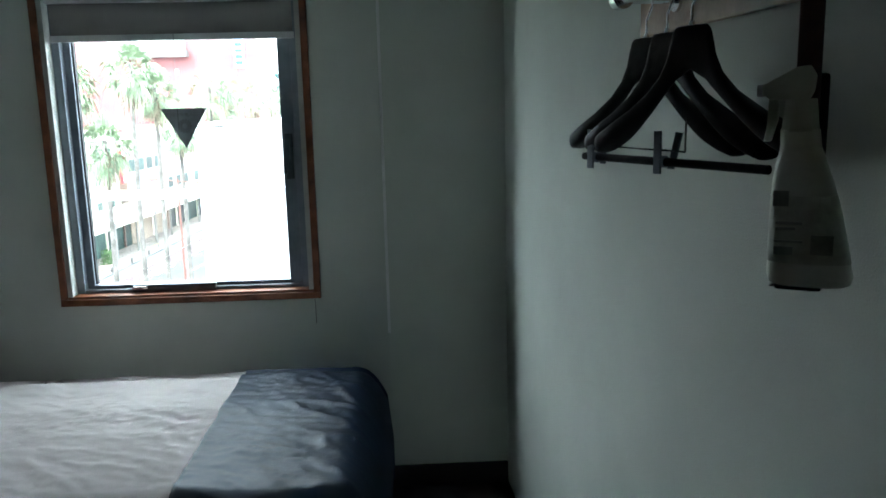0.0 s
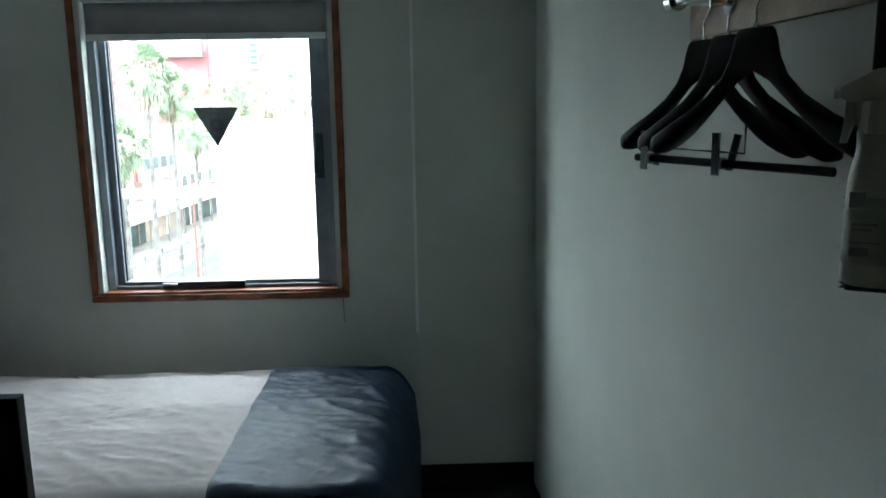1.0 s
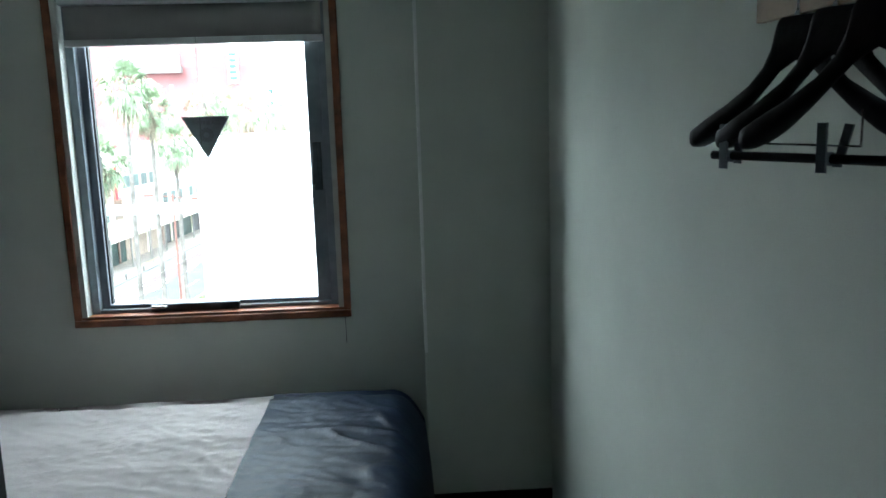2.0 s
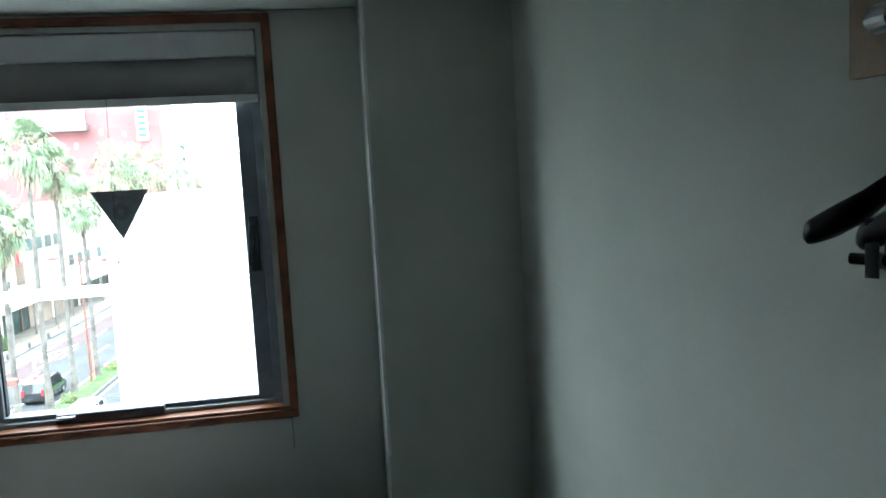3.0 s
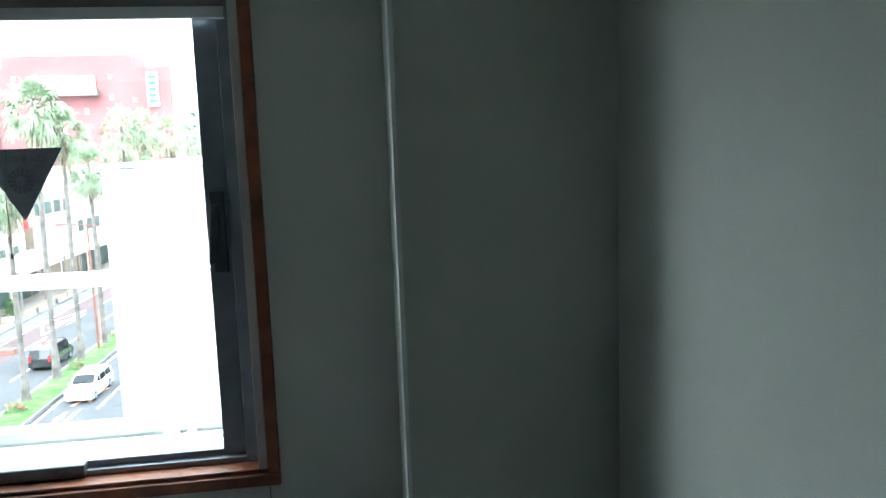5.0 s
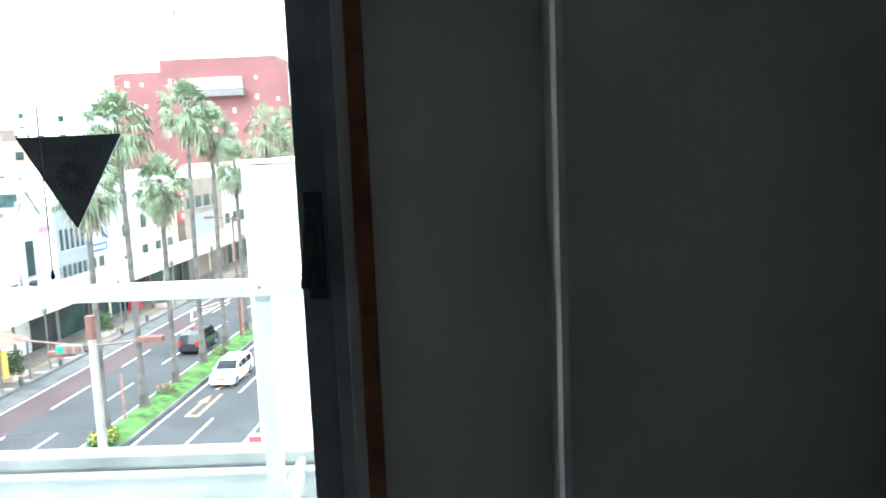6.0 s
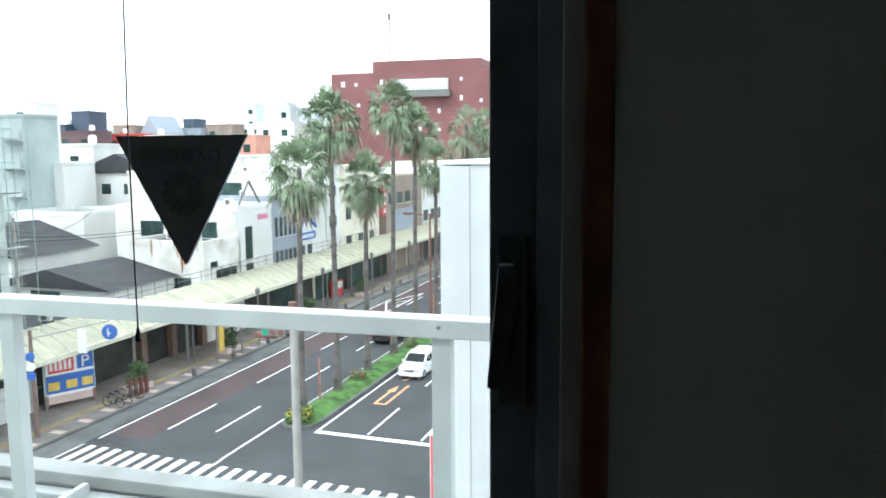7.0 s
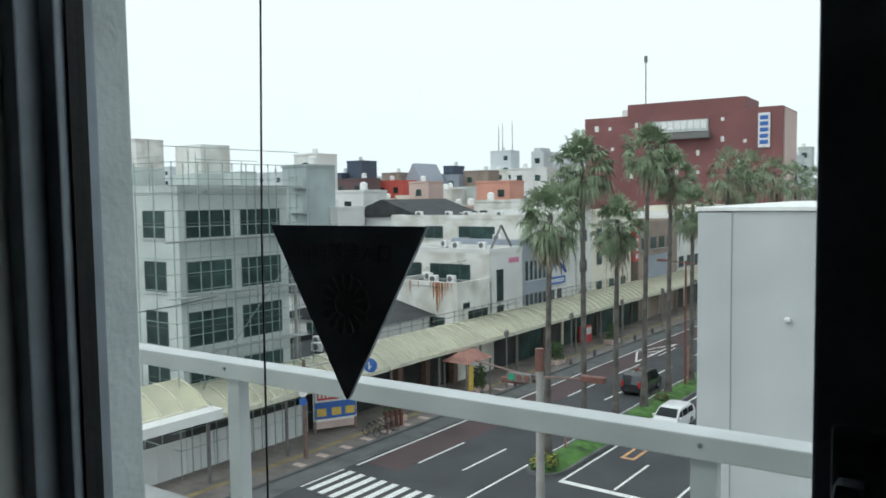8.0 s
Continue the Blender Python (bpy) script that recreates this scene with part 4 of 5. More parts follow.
hs3 = building("white_house", -64, -55, 22, 30, 10.5, "render_white", "small white flat-roofed house")
windows(hs3, "south", -61.8, -60.6, 8.0, 9.2, 22)
windows(hs3, "south", -59, -57.6, 8.0, 9.2, 22)
B = building("rust_stained_building", -46, F, 17.7, 23.4, 8.6, "render_dirty", "low white building with rust streaks and a dark roof", roofmat="dark_roof")
for k, (x, w, l) in enumerate(((-41.2, 0.06, 0.8), (-40.85, 0.12, 1.5), (-40.45, 0.2, 2.7), (-40.15, 0.09, 2.1), (-39.85, 0.14, 1.7), (-39.5, 0.06, 1.2), (-39.2, 0.09, 0.7), (-43.6, 0.09, 1.3), (-42.6, 0.05, 0.6), (-38.8, 0.06, 0.9))):
    bm = bmesh.new()
    n = 7
    vs = [bm.verts.new((x + s * w * (1 - 0.75 * j / n) + 0.03 * math.sin(j * 2.1 + k), 17.64, 9.0 - l * j / n)) for s, js in ((-1, range(n + 1)), (1, range(n, -1, -1))) for j in js]
    bm.faces.new(vs)
    part("rust_streak", bm, "rust", B, "rust streak running down the wall")
windows(B, "east", 18.6, 19.6, 6.6, 7.1, F, 0)
windows(B, "east", 19.4, 22.6, 4.9, 6.3, F, 2)
windows(B, "south", -43.5, -42, 4.9, 5.8, 17.7, 1)
windows(B, "south", -41.2, -39.6, 4.9, 5.8, 17.7, 1)
C = building("white_shop_building", -52, F, 23.0, 29.0, 11.3, "render_white", "white shop building with a small gabled sign frame on the roof")
boxpart("stained_side", (-52, F - 0.02, 22.96, 23.0, 8.2, 11.3), "render_dirty", C, "stained white side wall")
windows(C, "south", -45.3, -40.4, 8.7, 10.2, 22.96, 3)
windows(C, "south", -49, -46.4, 8.7, 10.2, 22.96, 1)
windows(C, "east", 24.2, 25.4, 6.6, 9.7, F, 0)
windows(C, "east", 24.2, 25.4, 3.5, 6.2, F, 0)
boxpart("pink_mark", (F, F + 0.06, 26.5, 28.3, 10.2, 10.7), "sign_pink", C, "small pink shop sign")
bm = bmesh.new()
for s in (-1, 1):
    d = Vector((0, 1.5 * s, 0))
    path_tube(bm, [(F - 1.2, 27.0 + 1.9 * s, 11.6), (F - 1.2, 27.0, 13.9)], 0.12, 6)
part("gable_frame", bm, "post_grey", C, "dark gabled frame")
C2 = building("white_block", -58, F - 1.5, 32, 44, 14.3, "render_dirty", "long white block with weathered parapet")
windows(C2, "south", -48.2, -43.4, 12.1, 13.5, 32, 2)
windows(C2, "south", -53, -50.4, 12.1, 13.5, 32, 1)
D = building("blue_grey_building", -47, F, 29.05, 34.2, 11.9, "render_blue", "blue-grey clad building with narrow windows")
for z0, z1 in ((8.1, 10.1), (4.7, 6.7)):
    for k in range(5):
        windows(D, "east", 29.6 + 0.9 * k, 30.1 + 0.9 * k, z0, z1, F, 0)
E_ = building("white_clinic", -47, F - 0.2, 34.25, 41.0, 12.6, "render_white", "white shopfront with a blue gabled sign")
bm = bmesh.new()
for a, b in (((34.4, 8.4), (36.2, 9.9)), ((36.2, 9.9), (38.1, 8.4))):
    tube(bm, (F + 0.1, a[0], a[1]), (F + 0.1, b[0], b[1]), 0.16, n=6)
part("sign_gable", bm, "sign_blue", E_, "blue gable outline")
boxpart("sign_band", (F, F + 0.1, 34.5, 38.0, 7.2, 8.0), "sign_blue", E_, "blue sign band")
for k in range(6):
    boxpart("sign_letter", (F + 0.1, F + 0.13, 34.8 + 0.5 * k, 35.1 + 0.5 * k, 7.4, 7.8), "sign_white", E_)
windows(E_, "east", 35, 36, 4.6, 6.6, F - 0.2, 0)
windows(E_, "east", 36.6, 37.6, 4.6, 6.6, F - 0.2, 0)
G1 = building("tall_white_building", -50, F, 41.05, 44.5, 14.7, "render_white", "tall narrow white building")
for z in (4.6, 8, 11.5):
    windows(G1, "east", 41.6, 43.4, z, z + 1.3, F, 1)
G2 = building("cream_building", -48, F, 44.55, 56.0, 14.5, "render_cream", "cream building with small square windows")
for z in (5, 8.5, 11.3):
    for k in range(3):
        windows(G2, "east", 46 + 3.4 * k, 47.4 + 3.4 * k, z, z + 1.5, F, 1)
boxpart("red_banner", (F, F + 0.5, 56.2, 57.4, 8.2, 12.5), "sign_red", G2, "red vertical shop sign")
for k in range(4):
    boxpart("banner_mark", (F + 0.5, F + 0.53, 56.45, 57.15, 8.5 + k, 9.1 + k), "sign_white", G2)
G3 = building("brown_building", -48, F + 0.2, 58, 72, 12.8, "render_brown", "brown and grey shop building")
boxpart("grey_front", (F + 0.2, F + 0.3, 60, 69, 5.4, 8.6), "render_blue", G3, "grey shop front panel")
for k in range(4):
    windows(G3, "east", 59 + 3 * k, 61 + 3 * k, 9.4, 11, F + 0.2, 1)
for k, (v0, v1, h, mt) in enumerate(((72.2, 84, 13.6, "render_white"), (84.2, 96, 14.5, "render_cream"), (96.2, 112, 10, "render_grey"))):
    g = building("shop_building", -48, F, v0, v1, h, mt, "plain shop building along the avenue")
    for q in range(3):
        windows(g, "east", v0 + 1 + 3.4 * q, v0 + 3 + 3.4 * q, 6, 7.6, F, 1)
        windows(g, "south", -45.5 + 2.6 * q, -44 + 2.6 * q, h - 2.6, h - 1.2, v0, 1)
# shop fronts under the canopy
rng = random.Random(8)
v = 23.5
while v < 100:
    w = rng.uniform(3.5, 6)
    s = thing("small_shop", street(F, v, 0.15), "small shop with dark glazing under the canopy", "shop", "small shops under the canopy")
    boxpart("glazing", (0.0, 0.12, 0.1, w - 0.2, 0.0, 2.9), "win_glass" if rng.random() < 0.6 else "shade", s)
    boxpart("pier", (0.0, 0.3, w - 0.2, w + 0.1, 0.0, 3.2), rng.choice(["post_brown", "render_cream", "render_grey"]), s)
    boxpart("fascia", (0.0, 0.2, 0.1, w - 0.2, 2.9, 3.5), rng.choice(["render_cream", "render_brown", "sign_white", "sign_red", "render_blue"]), s)
    v += w + 0.1


# ---- the arcade canopy over the pavement ----
def canopy(v0, v1, base, depth, lift, sections):
    c = thing("arcade_canopy", STREET, "cream translucent barrel canopy over the pavement", "canopy")
    bm = bmesh.new()
    w = (v1 - v0) / sections
    n = 7
    prof = [(-38.3 + depth * i / n, base + lift * math.sin(math.pi * (0.5 + 0.5 * i / n)) ** 0.8) for i in range(n + 1)]
    top = [[bm.verts.new((x, y, z)) for x, z in prof] for y in (0.05, w - 0.05)]
    for i in range(n):
        bm.faces.new((top[0][i], top[0][i + 1], top[1][i + 1], top[1][i]))
    bmesh.ops.solidify(bm, geom=bm.faces[:], thickness=0.05)
    p = part("roof_panel", bm, "canopy", c, m=pose(0, v0, 0))
    bm = bmesh.new()
    path_tube(bm, [(x, 0, z + 0.03) for x, z in prof], 0.05, 6)
    r = part("rib", bm, "canopy_rib", c, m=pose(0, v0, 0))
    for k in range(1, sections + 1):
        if k < sections:
            again(p, c, pose(0, v0 + w * k, 0))
        again(r, c, pose(0, v0 + w * k, 0))
    boxpart("front_beam", (-38.3 + depth - 0.06, -38.3 + depth + 0.1, v0, v1, base - 0.28, base + 0.05), "canopy_rib", c, bevel=0.02)
    bm = bmesh.new()
    tube(bm, (-38.3 + depth - 0.4, 0, 0.15), (-38.3 + depth - 0.4, 0, base - 0.1), 0.11, n=10)
    q = part("post", bm, "post_grey", c, m=pose(0, v0 + 0.6, 0))
    for k in range(1, int((v1 - v0) / 6)):
        again(q, c, pose(0, v0 + 0.6 + 6 * k, 0))
    return c


canopy(-11.8, 4.5, 4.2, 3.3, 1.3, 15)
canopy(4.6, 108, 4.25, 3.3, 1.3, 80)
c3 = canopy(-26, -11.3, 4.8, 3.0, 1.2, 10)
boxpart("white_fascia", (-35.5, -34.2, -26, -11.0, 4.2, 4.75), "sign_white", c3, "white box fascia")


# ---- street furniture ----
lamp = thing("street_lamp", pose(-10.35, 21, -15), "tall grey pole with brown lamp arms", "street lamp")
bm = bmesh.new()
tube(bm, (0, 0, 0), (0, 0, 11.3), 0.17, 0.12, 12)
part("pole", bm, "pole", lamp)
bm = bmesh.new()
tube(bm, (0, 0, 11.3), (0, 0, 12.0), 0.15, 0.14, 12)
part("cap", bm, "rust_brown", lamp)
bm = bmesh.new()
tube(bm, (0, 0, 11.05), (-2.4, 0.1, 11.35), 0.04, 0.035, 8)
tube(bm, (0, 0, 10.95), (-1.2, 0.1, 10.9), 0.06, 0.05, 8)
tube(bm, (0, 0, 11.1), (1.7, 0.1, 11.2), 0.035, 0.035, 8)
part("arm", bm, "post_brown", lamp)
boxpart("lamp_head", (1.35, 2.1, 0, 0.25, 11.12, 11.3), "rust_brown", lamp, "brown lamp head", bevel=0.03)
boxpart("lamp_head", (-1.4, -0.6, 0, 0.25, 10.78, 10.95), "rust_brown", lamp, "brown lamp head", bevel=0.03)

sg = thing("traffic_signal", pose(-10.95, 20.85, -3.95), "grey traffic signal lying along the lamp arm", "traffic signal")
boxpart("housing", (-0.42, 0.42, -0.08, 0.08, -0.14, 0.14), "post_grey", sg, bevel=0.03)
for x, mt in ((-0.27, "signal_green"), (0.0, "rust_brown"), (0.27, "rust_brown")):
    bm = bmesh.new()
    tube(bm, (x, -0.1, 0), (x, -0.079, 0), 0.1, n=16)
    part("lens", bm, mt, sg, "round signal lens")
for u, v, hgt in ((-21.0, 5.7, 3.0), (-20.6, 27.4, 3.4)):
    mp = thing("delineator_post", street(u, v, 0.2), "slim dull orange marker post on the median", "post", "median marker posts")
    bm = bmesh.new()
    tube(bm, (0, 0, 0), (0, 0, hgt), 0.075, 0.07, 10)
    part("body", bm, "terracotta", mp)
lamp2 = thing("street_lamp", street(-20.5, 26.4, 0.2), "slim brown lamp pole on the median", "street lamp")
bm = bmesh.new()
tube(bm, (0, 0, 0), (0, 0, 10.9), 0.12, 0.08, 10)
part("pole", bm, "rust_brown", lamp2)
bm = bmesh.new()
tube(bm, (-2.2, 0, 10.9), (1.9, 0, 10.5), 0.05, n=8)
part("arm", bm, "rust_brown", lamp2)
for x0 in (-2.5, 1.7):
    boxpart("lamp_head", (x0, x0 + 0.8, -0.15, 0.15, 10.75 if x0 < 0 else 10.4, 10.95 if x0 < 0 else 10.6), "rust_brown", lamp2, bevel=0.03)

sp = thing("sign_pole", street(-34.0, -4.9, 0.15), "brown pole carrying round traffic signs", "sign pole")
bm = bmesh.new()
tube(bm, (0, 0, 0), (0, 0, 6.4), 0.15, 0.1, 10)
part("pole", bm, "post_brown", sp)
bm = bmesh.new()
tube(bm, (0, 0, 5.9), (1.6, 4.6, 6.1), 0.04, n=8)
part("arm", bm, "pole", sp)
bm = bmesh.new()
tube(bm, (1.6, 4.55, 5.4), (1.62, 4.5, 5.4), 0.48, n=24)
disc = part("sign_disc", bm, "sign_blue", sp, "round blue direction sign", m=pose(0, 0, 0))
bm = bmesh.new()
box(bm, 1.5, 1.58, 4.44, 4.47, 5.12, 5.65)
box(bm, 1.58, 1.75, 4.44, 4.47, 5.3, 5.38)
part("sign_arrow", bm, "sign_white", disc, "white arrow")
boxpart("sign_plate", (0.9, 1.9 - 0.35, 2.6, 2.66, 4.5, 6.0), "sign_white", sp, "white plate", bevel=0.02)
for z, mt in ((4.9, "sign_blue"), (4.3, "sign_white"), (3.75, "sign_blue")):
    bm = bmesh.new()
    tube(bm, (0.1, -0.2, z), (0.13, -0.24, z), 0.26, n=18)
    part("parking_disc", bm, mt, sp, "small round sign")

bb = thing("parking_billboard", street(-36.6, 0.4, 0.15, -28), "parking billboard with red, blue and white panels on a frame", "billboard")
boxpart("board", (-0.05, 0.05, -1.6, 1.6, 0.8, 3.6), "sign_white", bb, bevel=0.02)
boxpart("blue_panel", (0.05, 0.07, -1.55, 1.55, 1.0, 2.2), "sign_blue", bb, "blue lower panel")
boxpart("red_panel", (0.05, 0.075, -1.3, 0.3, 2.35, 3.3), "sign_red", bb, "red lettering block")
for k in range(5):
    boxpart("price_bar", (0.075, 0.085, -1.2 + 0.29 * k, -1.02 + 0.29 * k, 2.5, 3.15), "sign_white", bb)
for y in (-1.0, 0.1, 1.1):
    boxpart("yellow_patch", (0.07, 0.08, y - 0.35, y + 0.35, 1.2, 1.75), "sign_yellow", bb, "yellow patch")
boxpart("parking_panel", (0.05, 0.08, 0.5, 1.55, 2.4, 3.5), "sign_blue", bb, "blue parking panel")
tx = bpy.data.curves.new("parking_letter", "FONT")
tx.body, tx.size, tx.extrude, tx.align_x = "P", 1.1, 0.005, "CENTER"
tx.materials.append(M["sign_white"])
pl = new("parking_letter", tx)
pl.parent, pl.matrix_basis = bb, pose(0.088, 1.02, 2.5, 90, 0, 90)
boxpart("foot_panel", (-0.05, 0.06, -1.6, 1.6, 0.3, 0.8), "render_pink", bb, "pinkish base panel")
for y in (-1.5, 1.5):
    boxpart("leg", (-0.08, 0.08, y - 0.1, y + 0.1, 0, 0.9), "post_brown", bb)

for k, v in enumerate((0.9, 1.5, 2.1, 2.6)):
    bk = thing("bicycle", street(-33.6, v, 0.15, 12 * k), "dark parked bicycle on the pavement", "bicycle", "parked bicycles")
    for x in (-0.52, 0.52):
        bm = bmesh.new()
        pts = [(x + 0.33 * math.cos(q), 0, 0.34 + 0.33 * math.sin(q)) for q in [2 * math.pi * i / 16 for i in range(17)]]
        path_tube(bm, pts, 0.022, 5)
        part("wheel", bm, "tyre", bk)
    bm = bmesh.new()
    for a, b in (((-0.52, 0.34), (-0.1, 0.34)), ((-0.1, 0.34), (-0.2, 0.85)), ((-0.2, 0.75), (0.4, 0.8)), ((0.4, 0.8), (-0.1, 0.34)), ((0.52, 0.34), (0.38, 1.0))):
        tube(bm, (a[0], 0, a[1]), (b[0], 0, b[1]), 0.02, n=6)
    part("frame", bm, "post_grey", bk)
    bm = bmesh.new()
    box(bm, -0.32, -0.1, -0.07, 0.07, 0.85, 0.92)
    part("saddle", bm, "tyre", bk, bevel=0.02)
    bm = bmesh.new()
    tube(bm, (0.36, -0.27, 1.02), (0.36, 0.27, 1.02), 0.016, n=6)
    part("handlebar", bm, "post_grey", bk)
for u, v in ((-34.6, 4.4), (-34.6, 15.5), (-34.4, 29), (-34.4, 42)):
    pt = thing("planter", street(u, v, 0.15), "stone planter with a leafy shrub on the pavement", "planter", "planters on the pavement")
    boxpart("trough", (-0.55, 0.55, -1.0, 1.0, 0, 0.45), "render_pink", pt, bevel=0.05)
    bm = bmesh.new()
    rng = random.Random(int(v * 3))
    clump(bm, (0, 0, 0.7), 0.8, 300, rng, 0.13)
    clump(bm, (0, 0.2, 1.6), 0.7, 260, rng, 0.13)
    tube(bm, (0, 0, 0.4), (0, 0.2, 1.6), 0.05, n=6)
    part("plant", bm, "shrub", pt)
for k in range(9):
    bl = thing("bollard", street(-32.9, 8.5 + 5.2 * k, 0.15), "dark round bollard at the kerb", "bollard", "bollards along the kerb")
    bm = bmesh.new()
    lathe(bm, [(0.16, 0), (0.15, 0.5), (0.17, 0.55), (0.14, 0.68), (0.04, 0.74)], 12)
    part("body", bm, "post_grey", bl, smooth=True)
for k in range(4):
    rs = thing("marker_post", street(-33.9 + 0.1 * k, 2.9 + 0.42 * k, 0.15), "dull red upright marker beside the bicycles", "post", "red posts")
    bm = bmesh.new()
    box(bm, -0.12, 0.12, -0.1, 0.1, 0, 1.25)
    part("body", bm, "rust_brown", rs, bevel=0.03)
ks = thing("kiosk_roof", street(-34.2, 13.5, 0.15), "small shelter with a terracotta hipped roof", "shelter")
bm = bmesh.new()
vs = [bm.verts.new(p) for p in ((-1.3, -1.9, 3.2), (1.3, -1.9, 3.2), (1.3, 1.9, 3.2), (-1.3, 1.9, 3.2), (0, -0.9, 4.0), (0, 0.9, 4.0))]
for f in ((0, 1, 4), (1, 2, 5, 4), (2, 3, 5), (3, 0, 4, 5), (3, 2, 1, 0)):
    bm.faces.new([vs[i] for i in f])
part("roof", bm, "terracotta", ks)
for x, y in ((-1.1, -1.7), (1.1, -1.7), (1.1, 1.7), (-1.1, 1.7)):
    bm = bmesh.new()
    tube(bm, (x, y, 0), (x, y, 3.22), 0.07, n=8)
    part("post", bm, "post_grey", ks)
boxpart("banner", (0.9, 1.0, -1.2, -0.6, 0.9, 2.9), "sign_yellow", ks, "orange banner")
vm = thing("vending_machine", street(-37.2, 41, 0.15), "red vending machine under the canopy", "vending machine")
boxpart("cabinet", (-0.4, 0.4, -0.9, 0.9, 0, 1.85), "sign_red", vm, bevel=0.03)
boxpart("display", (0.4, 0.42, -0.7, 0.7, 0.95, 1.7), "sign_white", vm, "pale display")
for k in range(5):
    pl2 = thing("pavement_lamp", street(-33.2, 18 + 12 * k, 0.15), "dark slim pavement lamp", "street lamp", "pavement lamps")
    bm = bmesh.new()
    tube(bm, (0, 0, 0), (0, 0, 4.4), 0.07, 0.05, 8)
    part("pole", bm, "post_grey", pl2)
    bm = bmesh.new()
    lathe(bm, [(0.08, 4.4), (0.2, 4.6), (0.22, 4.9), (0.1, 5.05)], 10)
    part("lantern", bm, "post_grey", pl2)


# ---- vehicles ----
def car(name, m, paint, label, length, width, height, van=False):
    """A boxy people carrier: bowed body, glazed cabin, wheels, lamps."""
    c = thing(name, m, label, "car")
    L, W, H = length / 2, width / 2, height
    side = [(-L, 0.35), (-L, 0.85), (-L + 0.12, 0.95), (-L + 0.95, 1.05), (-L + 1.75, H - 0.06), (-L + 2.4, H), (L - 0.75, H), (L - 0.25, H - 0.2), (L, 1.0), (L, 0.4), (L - 0.15, 0.25), (-L + 0.15, 0.25)]
    if van:
        side[3], side[4], side[5] = (-L + 0.55, 1.1), (-L + 1.1, H - 0.08), (-L + 1.6, H)
    bm = bmesh.new()
    cols = []
    for s in (-1.0, -0.94, -0.6, 0.0, 0.6, 0.94, 1.0):
        cols.append([bm.verts.new((x * (1 - 0.02 * s * s), s * W * (1 - 0.13 * max(0, (z - 0.95)) / max(0.1, H - 0.95) * abs(s)), z - (0.05 * s * s if z > 0.9 else 0))) for x, z in side])
    n = len(side)
    for a, b in zip(cols[:-1], cols[1:]):
        for i in range(n):
            bm.faces.new((a[i], b[i], b[(i + 1) % n], a[(i + 1) % n]))
    bm.faces.new(cols[0])
    bm.faces.new(cols[-1][::-1])
    part("body", bm, paint, c, smooth=False)
    bm = bmesh.new()
    a, b = Vector((side[3][0] + 0.1, 0, side[3][1] + 0.06)), Vector((side[4][0] - 0.02, 0, side[4][1] - 0.03))
    nrm = Vector((-(b.z - a.z), 0, b.x - a.x)).normalized() * 0.035
    vs = [bm.verts.new(p) for p in (a + nrm + Vector((0, -W * 0.86, 0)), a + nrm + Vector((0, W * 0.86, 0)), b + nrm + Vector((0, W * 0.76, 0)), b + nrm + Vector((0, -W * 0.76, 0)))]
    bm.faces.new(vs)
    bmesh.ops.solidify(bm, geom=bm.faces[:], thickness=0.03)
    part("windscreen", bm, "car_glass", c, "dark windscreen")
    for s in (-1, 1):
        for x0, x1 in ((side[4][0] - 0.25, -0.35), (-0.25, 0.75), (0.85, L - 0.5)):
            bm = bmesh.new()
            y0, y1 = s * (W * 0.985 + 0.012), s * (W * 0.9 + 0.012)
            fr = 0.45 if x0 < -0.5 else 0
            vs = [bm.verts.new(p) for p in ((x0 - fr * 0.6, y0, 1.02), (x1, y0, 1.02), (x1 - 0.03, y1, H - 0.2), (x0 + fr * 0.5, y1, H - 0.2))]
            bm.faces.new(vs)
            bmesh.ops.solidify(bm, geom=bm.faces[:], thickness=0.02)
            part("side_window", bm, "car_glass", c, "dark side window")
        for x in (-L + 0.85, L - 0.85):
            w = thing("wheel", pose(x, s * (W - 0.08), 0.32), "", "")
            w.parent = c
            bm = bmesh.new()
            tube(bm, (0, -0.1, 0), (0, 0.1, 0), 0.32, n=20)
            part("tyre", bm, "tyre", w)
            bm = bmesh.new()
            tube(bm, (0, -0.108, 0), (0, 0.108, 0), 0.19, n=16)
            part("rim", bm, "aluminium", w)
        boxpart("headlight", (-L - 0.01, -L + 0.25, s * W * 0.62 - 0.2, s * W * 0.62 + 0.2, 0.66, 0.84), "lamp_glass", c, "clear headlight", bevel=0.02)
        boxpart("tail_light", (L - 0.1, L + 0.01, s * W * 0.85 - 0.09, s * W * 0.85 + 0.09, 0.75, 1.25), "red_lamp", c, "red tail light", bevel=0.02)
        boxpart("mirror", (-L + 1.25, -L + 1.42, s * (W + 0.1) - 0.09, s * (W + 0.1) + 0.09, 1.0, 1.16), paint, c, bevel=0.02)
    boxpart("bumper", (-L - 0.03, -L + 0.1, -W * 0.9, W * 0.9, 0.28, 0.5), paint, c, bevel=0.03)
    boxpart("grille", (-L - 0.015, -L + 0.05, -W * 0.4, W * 0.4, 0.62, 0.76), "post_grey", c, "dark grille")
    return c


car("white_minivan", street(-17.35, 15.0, 0, 90), "car_white", "white minivan driving on the avenue", 4.7, 1.75, 1.65)
car("black_van", street(-23.4, 24.0, 0, -90), "car_black", "black van driving on the avenue", 4.7, 1.75, 1.9, True)
car("white_car", street(-15.0, 46, 0, 90), "car_white", "small white car further along the avenue", 4.0, 1.65, 1.5)

